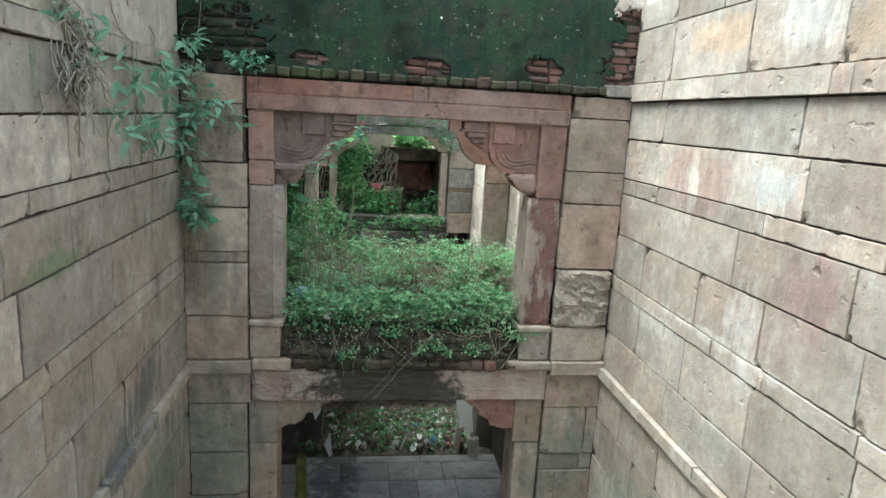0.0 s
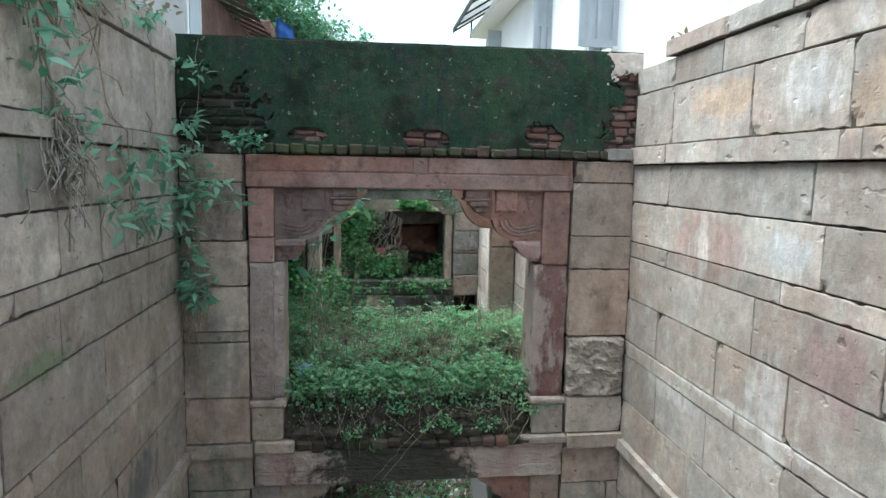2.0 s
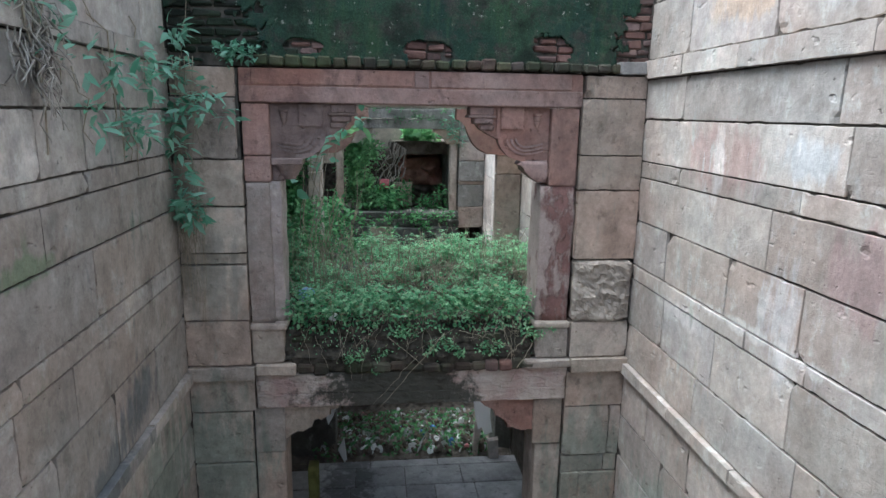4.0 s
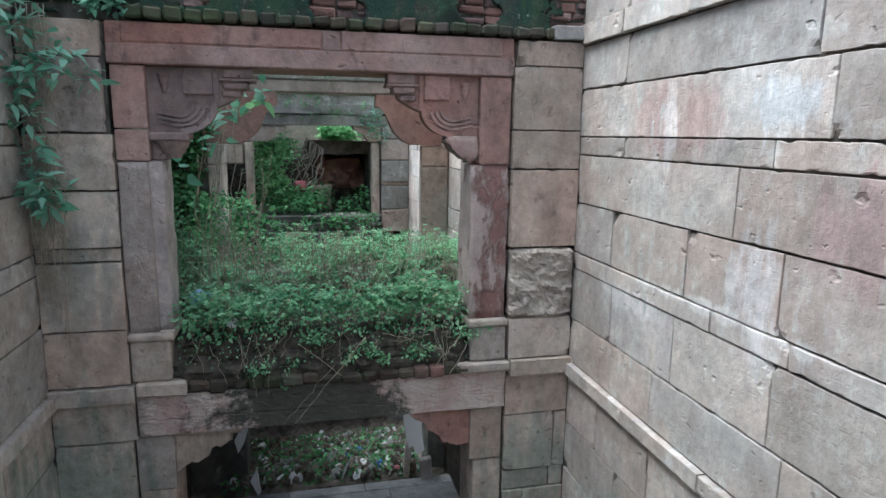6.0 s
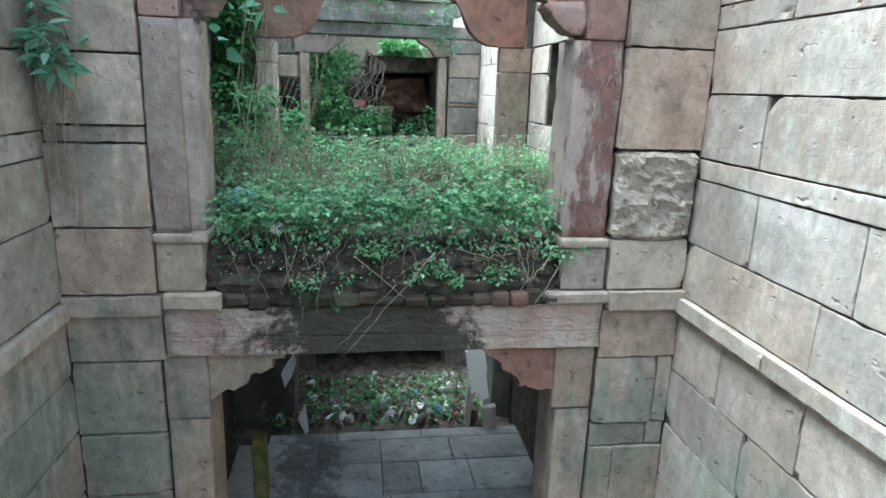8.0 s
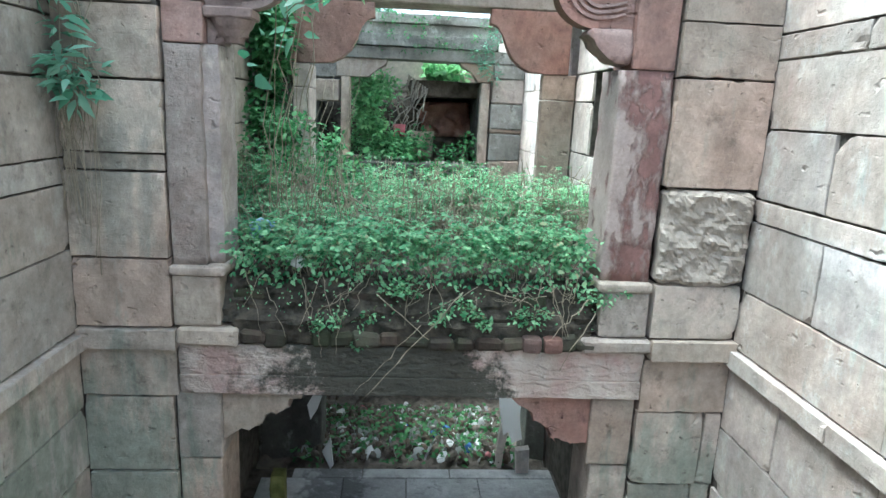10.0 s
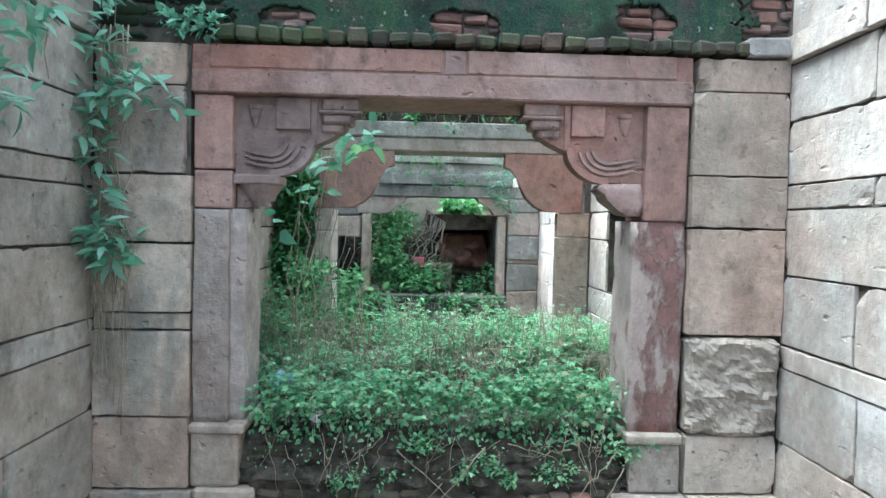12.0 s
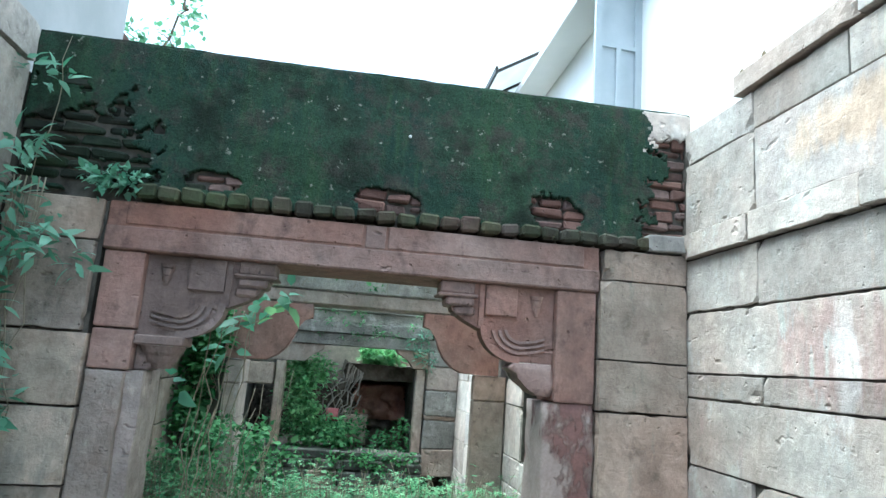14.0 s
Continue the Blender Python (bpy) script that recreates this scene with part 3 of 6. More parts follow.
part("pier_core", box(LEFT - 0.02, -0.94, FACE + 0.03, FACE + 0.58, -3.2, 1.73), MORTAR_AND_SHADE, portal)
part("pier_core", box(1.80, RIGHT + 0.02, FACE + 0.03, FACE + 0.58, -3.2, 1.73), MORTAR_AND_SHADE, portal)

# beam with its two sunk panels
bm = box(-0.925, 1.768, FACE - 0.005, FACE + 0.45, 1.475, 1.735, 0.012, jit=0.004, seg=2)
lintel = part("lintel", bm, RED_STONE, portal, "pink-red sandstone beam with sunk panels")
for x0, x1 in ((-0.83, 0.40), (0.54, 1.67)):
    part("moulding", box(x0, x1, FACE - 0.015, FACE, 1.612, 1.732, 0.004, jit=0.002), RED_STONE, lintel)
part("moulding", box(0.415, 0.525, FACE - 0.012, FACE, 1.606, 1.732, 0.004), RED_STONE, lintel)
part("moulding", box(-0.925, 1.768, FACE - 0.014, FACE, 1.478, 1.603, 0.008, jit=0.002), RED_STONE, lintel)

# upper columns
col = part("column_block", box(-0.915, -0.712, FACE + 0.005, FACE + 0.34, 1.075, 1.47, 0.012, seg=2), RED_STONE, portal)
part("column_block", box(-0.915, -0.712, FACE + 0.008, FACE + 0.34, 0.865, 1.068, 0.012, seg=2), RED_STONE, portal)
bm = eroded(-0.912, -0.725, FACE + 0.0, FACE + 0.36, -0.305, 0.858, 0.010, 22, 3)
bm2 = eroded(-0.735, -0.648, FACE + 0.05, FACE + 0.36, -0.305, 0.865, 0.008, 22, 5)
part("column_shaft", bm, FLAKED_PALE, portal, "worn stone shaft with a pale flaking face", smooth=True)
part("column_shaft", bm2, FLAKED_PALE, portal, smooth=True)
part("column_base", box(-0.915, -0.655, FACE - 0.03, FACE + 0.36, -0.642, -0.352, 0.02, seg=2), PIER_STONE, portal)
part("base_moulding", box(-0.925, -0.625, FACE - 0.045, FACE + 0.37, -0.352, -0.297, 0.022, seg=3), PIER_STONE, portal)
part("plinth_slab", box(-0.89, -0.565, FACE - 0.06, FACE + 0.38, -0.748, -0.648, 0.015, jit=0.006), PIER_STONE, portal)

part("column_block", box(1.525, 1.757, FACE + 0.0, FACE + 0.34, 0.845, 1.47, 0.014, seg=2), RED_STONE, portal)


part("column_shaft", eroded(1.47, 1.757, FACE + 0.01, FACE + 0.36, -0.325, 0.842, 0.016, 14, 4), FLAKED_RED, portal,
     "flaking stone shaft with a dark red eroded streak", smooth=True)
part("column_base", box(1.478, 1.762, FACE - 0.03, FACE + 0.36, -0.655, -0.385, 0.02, seg=2, jit=0.003), PIER_STONE, portal)
part("base_moulding", box(1.455, 1.768, FACE - 0.045, FACE + 0.37, -0.385, -0.325, 0.024, seg=3), PIER_STONE, portal)
part("plinth_slab", box(1.385, 1.80, FACE - 0.06, FACE + 0.38, -0.748, -0.660, 0.015, jit=0.008), PIER_STONE, portal)


def arc(cx, cz, rx, rz, a0, a1, n=10):
    return [(cx + rx * math.cos(radians(a0 + (a1 - a0) * i / n)), cz + rz * math.sin(radians(a0 + (a1 - a0) * i / n))) for i in range(n + 1)]


def bracket(mirror, y):
    """A stepped bracket arm with a round belly, tip block, pendant and capital; x is measured from the column inward."""
    s = (lambda x: -0.71 + x) if mirror else (lambda x: 1.523 - x)
    skin = SHADED_STAINED_RED if mirror else RED_STONE

    def out(pts):
        return [(s(x), z) for x, z in pts]
    b = part("bracket", prism(out([(0, 1.472), (0.655, 1.472), (0.655, 1.40), (0.60, 1.345), (0.59, 1.31), (0.52, 1.262), (0.42, 1.214)]
                                 + arc(0.20, 1.235, 0.218, 0.185, -4, -92, 12) + [(0.0, 1.052)]), y, y + 0.13), skin, portal,
             "carved bracket arm with a rounded belly")
    part("bracket_rib", prism(out(arc(0.20, 1.235, 0.226, 0.193, 2, -92, 14) + arc(0.20, 1.235, 0.19, 0.155, -92, 2, 14)), y - 0.02, y + 0.02), skin, b)
    for k, rr in enumerate((0.158, 0.122, 0.086)):
        part("bracket_rib", prism(out(arc(0.185, 1.235, rr + 0.017, rr * 0.82 + 0.017, -8, -84, 10) + [(0.14, 1.226 - rr * 0.82), (0.09, 1.236 - rr * 0.82), (0.05, 1.250 - rr * 0.82), (0.05, 1.262 - rr * 0.82), (0.09, 1.25 - rr * 0.82), (0.14, 1.241 - rr * 0.82)] + arc(0.185, 1.235, rr, rr * 0.82, -84, -8, 10)), y - 0.016, y + 0.01),
             skin, b)
    part("bracket_panel", prism(out([(0.22, 1.47), (0.405, 1.47), (0.405, 1.30), (0.22, 1.30)]), y - 0.024, y + 0.01, bev=0.006), skin, b)
    part("bracket_panel", prism(out([(0.41, 1.47), (0.44, 1.47), (0.44, 1.225), (0.41, 1.235)]), y - 0.018, y + 0.01), skin, b)
    x0, x1 = sorted((s(0.47), s(0.665)))
    bm2 = box(x0, x1, y - 0.03, y + 0.14, 1.405, 1.474, 0.008)
    x0, x1 = sorted((s(0.45), s(0.68)))
    box(x0, x1, y - 0.045, y + 0.15, 1.385, 1.405, 0.008, bm=bm2)
    x0, x1 = sorted((s(0.47), s(0.63)))
    box(x0, x1, y - 0.035, y + 0.14, 1.335, 1.385, 0.012, bm=bm2)
    x0, x1 = sorted((s(0.46), s(0.58)))
    box(x0, x1, y - 0.02, y + 0.13, 1.285, 1.335, 0.012, bm=bm2)
    part("bracket_tip", bm2, skin, b)
    # small hanging bud on the face
    bm2 = bmesh.new()
    for rr, z0, z1 in ((0.042, 1.405, 1.425), (0.034, 1.365, 1.40), (0.026, 1.335, 1.362), (0.014, 1.312, 1.335)):
        bmesh.ops.create_cone(bm2, cap_ends=True, segments=12, radius1=rr * 0.75, radius2=rr, depth=z1 - z0,
                              matrix=Matrix.Translation((s(0.105), y - 0.005, (z0 + z1) / 2)))
    part("pendant", bm2, skin, b)
    # capital under the arm
    if mirror:
        bm2 = box(s(0), s(0.245), y - 0.05, y + 0.15, 0.998, 1.05, 0.008)
        for rr, z0, z1 in ((0.115, 0.962, 0.996), (0.10, 0.945, 0.962), (0.085, 0.91, 0.945), (0.06, 0.88, 0.91)):
            bmesh.ops.create_cone(bm2, cap_ends=True, segments=20, radius1=rr * 0.86, radius2=rr, depth=z1 - z0, matrix=Matrix.Translation((s(0.125), y + 0.06, (z0 + z1) / 2)))
        box(s(0), s(0.09), y + 0.02, y + 0.15, 0.868, 0.997, 0.006, bm=bm2)
        part("capital", bm2, skin, portal, "moulded capital with a round bell")
    else:
        bm2 = prism(out([(0, 1.048), (0.225, 1.045), (0.25, 1.015), (0.215, 0.985), (0.205, 0.955), (0.16, 0.93), (0.13, 0.895), (0.09, 0.875), (0, 0.868)]), y - 0.03, y + 0.15)
        bmesh.ops.triangulate(bm2, faces=list(bm2.faces))
        bmesh.ops.subdivide_edges(bm2, edges=list(bm2.edges), cuts=3, use_grid_fill=True)
        for q in bm2.verts:
            q.co += Vector((noise.noise(q.co * 14), noise.noise(q.co * 14 + Vector((5, 5, 5))), 0.5 * noise.noise(q.co * 20))) * 0.014
        part("capital", bm2, RED_STONE, portal, "broken and worn stone capital", smooth=True)
    return b


bracket(True, FACE + 0.06)
bracket(False, FACE + 0.06)

# lower storey of the portal
part("lower_lintel", eroded(-0.90, 1.765, FACE - 0.015, FACE + 0.45, -0.932, -0.752, 0.014, 30, 2), LINTEL_GROWTH, portal,
     "broken pale stone beam with black growth over its middle", smooth=True)
part("lower_lintel", eroded(-0.90, 1.765, FACE - 0.025, FACE + 0.45, -1.045, -0.935, 0.012, 30, 7), LINTEL_GROWTH, portal,
     "broken pale stone beam with black growth over its middle", smooth=True)
part("lower_column", box(-0.93, -0.69, FACE + 0.01, FACE + 0.4, LOW - 0.05, -1.475, 0.015, seg=2, jit=0.004), PIER_STONE, portal)
part("lower_column", box(1.525, 1.765, FACE + 0.01, FACE + 0.4, LOW - 0.05, -1.50, 0.015, seg=2, jit=0.004), PIER_STONE, portal)
part("column_block", box(1.495, 1.755, FACE + 0.0, FACE + 0.4, -1.49, -1.052, 0.012, seg=2), PIER_STONE, portal)
part("column_block", box(-0.93, -0.68, FACE + 0.0, FACE + 0.4, -1.47, -1.052, 0.012, seg=2), PIER_STONE, portal)


def broken(pts, y0, y1, amp, seed):
    """A bracket stump: its lower edge is torn."""
    r = random.Random(seed)
    out = []
    for i, (p, q) in enumerate(zip(pts, pts[1:] + pts[:1])):
        out.append(p)
        if 0 < i < len(pts) - 2:
            for k in range(1, 4):
                f = k / 4
                out.append((p[0] + (q[0] - p[0]) * f + r.uniform(-amp, amp), p[1] + (q[1] - p[1]) * f + r.uniform(-amp, amp)))
    return prism(out, y0, y1, bev=0.008)


part("broken_bracket", broken([(-0.68, -1.045), (-0.17, -1.045), (-0.26, -1.09), (-0.34, -1.17), (-0.43, -1.20), (-0.50, -1.28), (-0.62, -1.31), (-0.68, -1.37)], FACE + 0.03, FACE + 0.34, 0.028, 3),
     PIER_STONE, portal, "stump of a broken stone bracket")
part("broken_bracket", broken([(1.51, -1.045), (1.51, -1.385), (1.43, -1.37), (1.36, -1.345), (1.27, -1.31), (1.24, -1.25), (1.15, -1.20), (1.06, -1.12), (0.98, -1.045)], FACE + 0.03, FACE + 0.34, 0.028, 5),
     RED_STONE, portal, "stump of a broken stone bracket")

# ---- brick parapet above the portal ----
parapet = tagged(new("parapet"), "brick parapet with dark mossy plaster, broken away in patches", "parapet", kind="structure")
PX0, PX1, PZ0, PZ1 = LEFT, RIGHT + 0.05, 1.745, 2.635
part("parapet_core", box(PX0, PX1, FACE + 0.075, FACE + 0.40, PZ0, PZ1 - 0.01), MORTAR_AND_SHADE, parapet)


def hole(x, z):
    w = 0.05 * noise.noise(Vector((x * 9, z * 9, 1))) + 0.035 * noise.noise(Vector((x * 23, z * 23, 4))) + 0.02 * noise.noise(Vector((x * 57, z * 57, 6)))
    if x < -0.72 + w * 5 - 0.9 * max(0, z - 2.0) and z < 2.26 + w * 5 and noise.noise(Vector((x * 3.1, z * 4.3, 7))) > -0.22:
        return True
    if abs((x - 0.52) / 0.18) ** 2 + abs((z - 1.87) / 0.10) ** 2 < 1 + w * 9:
        return True
    if abs((x - 1.50) / 0.16) ** 2 + abs((z - 1.92) / 0.12 - 0.25 * (1.5 - x) / 0.2) ** 2 < 1 + w * 9:
        return True
    if abs((x + 0.45) / 0.16) ** 2 + abs((z - 1.90) / 0.06) ** 2 < 1 + w * 9:
        return True
    return x > 2.10 + w * 2.5 + 0.05 * math.sin(z * 9) and z < 2.47 + w


g = bmesh.new()
nx, nz = 380, 88
vt = {}


def pv(i, j, lay_):
    key = (i, j, lay_)
    if key not in vt:
        x, z = PX0 + (PX1 - PX0) * i / nx, PZ0 + 0.03 + (PZ1 - PZ0 - 0.03) * j / nz
        y = FACE + 0.028 + 0.010 * noise.noise(Vector((x * 3, z * 3, 0))) + 0.004 * noise.noise(Vector((x * 15, z * 15, 0)))
        if j == nz:
            z += 0.012 * noise.noise(Vector((x * 6, 0, 5)))
        vt[key] = g.verts.new((x, y if lay_ == 0 else FACE + 0.076, z))
    return vt[key]


full = [[not hole(PX0 + (PX1 - PX0) * (i + 0.5) / nx, PZ0 + 0.03 + (PZ1 - PZ0 - 0.03) * (j + 0.5) / nz) for j in range(nz)] for i in range(nx)]
for i in range(nx):
    for j in range(nz):
        if not full[i][j]:
            continue
        g.faces.new((pv(i, j, 0), pv(i + 1, j, 0), pv(i + 1, j + 1, 0), pv(i, j + 1, 0)))
        for di, dj, a, b in ((-1, 0, (i, j), (i, j + 1)), (1, 0, (i + 1, j + 1), (i + 1, j)), (0, -1, (i + 1, j), (i, j)), (0, 1, (i, j + 1), (i + 1, j + 1))):
            ii, jj = i + di, j + dj
            if not (0 <= ii < nx and 0 <= jj < nz) or not full[ii][jj]:
                g.faces.new((pv(*a, 0), pv(*a, 1), pv(*b, 1), pv(*b, 0)))
pale_faces = set()
for k, fc in enumerate(g.faces):
    c = fc.calc_center_median()
    w = 0.06 * noise.noise(Vector((c.x * 9, c.z * 9, 1))) + 0.03 * noise.noise(Vector((c.x * 30, c.z * 30, 4)))
    if c.x > 2.09 + w * 1.5 and c.z > 2.40 + w:
        pale_faces.add(k)
plaster = part("plaster_coat", g, MOSS, parapet, "dark green moss over old plaster, pale at one end", smooth=True)
plaster.data.materials.append(CREAM_STONE)
plaster.data.polygons.foreach_set("material_index", [1 if k in pale_faces else 0 for k in range(len(plaster.data.polygons))])
b = bmesh.new()
bmesh.ops.create_icosphere(b, subdivisions=2, radius=0.010, matrix=Matrix.Translation((0.615, FACE + 0.024, 2.285)))
part("lime_spot", b, WHITEWASH, parapet, "small white lime spot")
part("parapet_top", eroded(PX0, PX1, FACE + 0.035, FACE + 0.41, PZ1 - 0.03, PZ1 + 0.012, 0.016, 44, 6), MOSS, parapet, smooth=True)

part("mortar_lump", eroded(2.06, RIGHT - 0.01, FACE - 0.05, FACE + 0.1, 1.742, 1.84, 0.02, 8, 4), STEP_STONE, parapet, "grey cement smeared in the corner", smooth=True)

# ---- second and third portals ----
portal_2 = tagged(new("portal_second"), "second plain sandstone portal beyond the weeds", "portal", kind="structure")
part("lintel", box(CH_L, CH_R, P2, P2 + 0.4, 1.475, 1.60, 0.012, jit=0.004), PIER_STONE, portal_2)
part("lintel", box(CH_L, CH_R, P2 - 0.015, P2 + 0.4, 1.605, 1.745, 0.012, jit=0.005), PALE_LIT_STONE, portal_2)
part("pier", box(1.56, CH_R, P2 + 0.01, P2 + 0.13, 0.71, 0.935, 0.01), PIER_STONE, portal_2)
part("pier", box(1.56, CH_R, P2 + 0.012, P2 + 0.13, -0.45, 0.705, 0.01), PIER_STONE, portal_2)
for z0, z1 in ((-0.45, 0.42), (0.425, 0.72), (0.725, 0.93)):
    part("pier", box(-0.68, -0.53, P2 + 0.01, P2 + 0.42, z0, z1, 0.01), CREAM_STONE, portal_2)
part("pier", box(CH_L, -0.685, P2 + 0.03, P2 + 0.42, -0.45, 1.47, 0.01), DARK_STONE, portal_2)
rb = [(1.79, 1.47), (1.06, 1.47), (1.055, 1.345), (1.13, 1.325), (1.175, 1.265), (1.21, 1.16), (1.26, 1.065), (1.34, 0.99), (1.43, 0.945), (1.60, 0.938), (1.79, 0.938)]
part("bracket", prism(rb, P2 + 0.0, P2 + 0.12, bev=0.012), RED_STONE, portal_2, "smooth pink bracket with a scrolled edge")
part("bracket", prism([(-0.68 + (1.79 - x) * 1.0 - 0.02, z) for x, z in rb][::-1], P2 + 0.0, P2 + 0.12, bev=0.012), RED_STONE, portal_2)
for i in range(3):
    x = CH_L
    while x < CH_R:
        w = rng.uniform(0.2, 0.28)
        if rng.random() < 0.85:
            part("brick", box(x, min(x + w - 0.012, CH_R), P2 + 0.02 + rng.uniform(0, 0.03), P2 + 0.3, 1.75 + 0.075 * i, 1.815 + 0.075 * i, 0.008, jit=0.006), MOSS_BRICK, portal_2)
        x += w
part("brick_core", box(CH_L, CH_R, P2 + 0.07, P2 + 0.38, 1.746, 1.96), MORTAR_AND_SHADE, portal_2)
# lower piers of the second portal, shade put into their dark stone
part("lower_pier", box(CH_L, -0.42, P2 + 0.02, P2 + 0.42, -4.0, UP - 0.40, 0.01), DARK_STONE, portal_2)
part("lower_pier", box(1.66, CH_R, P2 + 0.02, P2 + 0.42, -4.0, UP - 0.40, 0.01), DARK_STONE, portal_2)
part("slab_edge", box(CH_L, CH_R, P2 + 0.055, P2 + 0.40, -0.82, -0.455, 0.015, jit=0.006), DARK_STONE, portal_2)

portal_3 = tagged(new("portal_third"), "dark mossy stone portal in front of a ruined niche", "portal", kind="structure")
part("lintel", eroded(CH_L, CH_R - 0.03, P3 - 0.03, P3 + 0.4, 1.17, 1.315, 0.022, 22, 1), PALE_LIT_STONE, portal_3, smooth=True)
part("lintel", eroded(-0.75, 1.45, P3 - 0.06, P3 + 0.4, 1.325, 1.465, 0.03, 22, 4), PALE_LIT_STONE, portal_3, smooth=True)
part("cornice", eroded(-0.5, 1.6, P3 + 0.15, P3 + 0.6, 1.475, 1.615, 0.03, 22, 8), PALE_LIT_STONE, portal_3, smooth=True)
part("cornice", eroded(-0.35, 1.45, P3 + 0.10, P3 + 0.65, 1.625, 1.735, 0.03, 22, 12), PALE_LIT_STONE, portal_3, smooth=True)
part("column", box(-0.50, -0.385, P3, P3 + 0.2, -0.1, 0.93, 0.012), PIER_STONE, portal_3)
part("column", box(1.285, 1.40, P3, P3 + 0.2, -0.12, 0.93, 0.012), PIER_STONE, portal_3)
part("bracket", prism([(-0.56, 1.165), (0.08, 1.165), (0.06, 1.10), (-0.08, 1.02), (-0.16, 0.94), (-0.56, 0.935)], P3 + 0.0, P3 + 0.25, bev=0.01), PIER_STONE, portal_3)
part("bracket", prism([(1.43, 1.165), (1.43, 0.935), (1.24, 0.94), (1.17, 1.05), (1.03, 1.12), (1.0, 1.165)], P3 + 0.0, P3 + 0.25, bev=0.01), PIER_STONE, portal_3)
for z0, z1, mt in ((-0.38, -0.05, PIER_STONE), (-0.045, 0.30, PALE_LIT_STONE), (0.305, 0.36, PIER_STONE), (0.365, 0.68, PALE_LIT_STONE), (0.685, 0.98, PIER_STONE), (0.985, 1.165, PALE_LIT_STONE)):
    part("pier", box(1.42, CH_R - 0.03, P3 - 0.02, P3 + 0.4, z0, z1, 0.016, jit=0.010), mt, portal_3)
for z0, z1, mt in ((-0.6, -0.05, PALE_LIT_STONE), (0.62, 0.90, PIER_STONE), (0.905, 1.165, PALE_LIT_STONE)):
    part("pier", box(CH_L, -0.52, P3 + 0.02, P3 + 0.4, z0, z1, 0.016, jit=0.010), mt, portal_3)
for i, (z0, z1, y) in enumerate(((-0.20, -0.10, 9.98), (-0.32, -0.205, 9.94), (-0.50, -0.325, 9.9), (-0.75, -0.505, 9.86), (-1.1, -0.755, 9.86))):
    x = CH_L
    while x < 1.41:
        w = rng.uniform(0.3, 0.75)
        part("ledge_stone", box(x, min(x + w - 0.01, 1.415), y + rng.uniform(0, 0.03), P3 + 0.3, z0, z1 - rng.uniform(0, 0.015), 0.012, jit=0.01),
             PIER_STONE if rng.random() < 0.08 else DARK_STONE, portal_3)
        x += w
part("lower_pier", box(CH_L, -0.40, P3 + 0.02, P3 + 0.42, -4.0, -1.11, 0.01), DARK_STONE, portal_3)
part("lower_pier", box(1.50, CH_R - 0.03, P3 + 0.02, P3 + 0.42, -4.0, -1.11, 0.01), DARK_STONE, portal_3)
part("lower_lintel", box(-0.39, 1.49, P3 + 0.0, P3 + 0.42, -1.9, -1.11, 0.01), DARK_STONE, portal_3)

NICHE_BRICK = stone("crumbling_red_brick", (0.40, 0.20, 0.15), (0.46, 0.28, 0.22), (0.30, 0.13, 0.10), (0.10, 0.07, 0.06), 0.8, relief=3.0, sat=1.0)
# ruined niche behind the third portal
niche = tagged(new("ruined_niche"), "collapsed brick niche with roots and grass on top", "niche", kind="structure")
# soil colour on the back wall stands in for the void's shade
part("niche_back", eroded(CH_L, CH_R, 12.1, 12.85, -4.0, 0.80, 0.09, 16, 8), SOIL, niche, "back of the niche, coloured dark for its shade", smooth=True)
# vault and jamb reach forward to darken the niche
part("niche_roof", eroded(0.36, CH_R - 0.05, 10.72, 12.8, 0.74, 0.95, 0.06, 14, 3), RUBBLE, niche, "broken rubble vault", smooth=True)
part("brick_mass", eroded(0.60, 1.24, 11.15, 12.0, 0.20, 0.66, 0.15, 20, 5), NICHE_BRICK, niche, "crumbling red-brown brick core", smooth=True)
part("brick_mass", eroded(0.38, 1.40, 11.3, 12.1, -0.3, 0.23, 0.16, 20, 9), RUBBLE, niche, "dark rubble under the brick core", smooth=True)
part("niche_jamb", box(1.28, CH_R - 0.03, 10.7, 11.4, -0.6, 0.9, 0.02, jit=0.02), DARK_STONE, niche)
part("niche_block", box(-0.5, 0.85, 11.15, 11.5, 0.80, 1.32, 0.02, jit=0.01), CREAM_STONE, niche)
part("niche_block", box(0.86, CH_R - 0.03, 11.9, 12.39, 0.95, 1.2, 0.02, jit=0.02), PIER_STONE, niche)
part("niche_block", box(CH_L, -0.51, 12.2, 12.39, 0.3, 1.5, 0.02, jit=0.01), DARK_STONE, niche)
part("fallen_stone", eroded(0.42, 0.72, 10.75, 11.0, -0.12, 0.26, 0.04, 4, 7), PIER_STONE, niche, smooth=True)
part("niche_floor", eroded(CH_L, CH_R - 0.03, P3 + 0.31, 12.6, -0.8, -0.18, 0.07, 12, 6), SOIL, niche, smooth=True)

# rubbish-filled shaft bottom
g = bmesh.new()
nx, ny = 50, 50
rows = [[g.verts.new((CH_L + (CH_R - CH_L) * i / nx, P2 - 0.28 + (12.9 - P2 + 0.28) * j / ny,
                      LOW - 0.05 - 1.25 * max(0, j / ny - 0.06) + 0.10 * noise.noise(Vector((i * 0.22, j * 0.22, 1))) + 0.05 * noise.noise(Vector((i * 0.7, j * 0.7, 3)))))
         for i in range(nx + 1)] for j in range(ny + 1)]
for j in range(ny):
    for i in range(nx):
        g.faces.new((rows[j][i], rows[j][i + 1], rows[j + 1][i + 1], rows[j + 1][i]))
setting("rubbish_heap", g, RUBBLE, "earth and rubbish filling the bottom of the shaft", "ground")

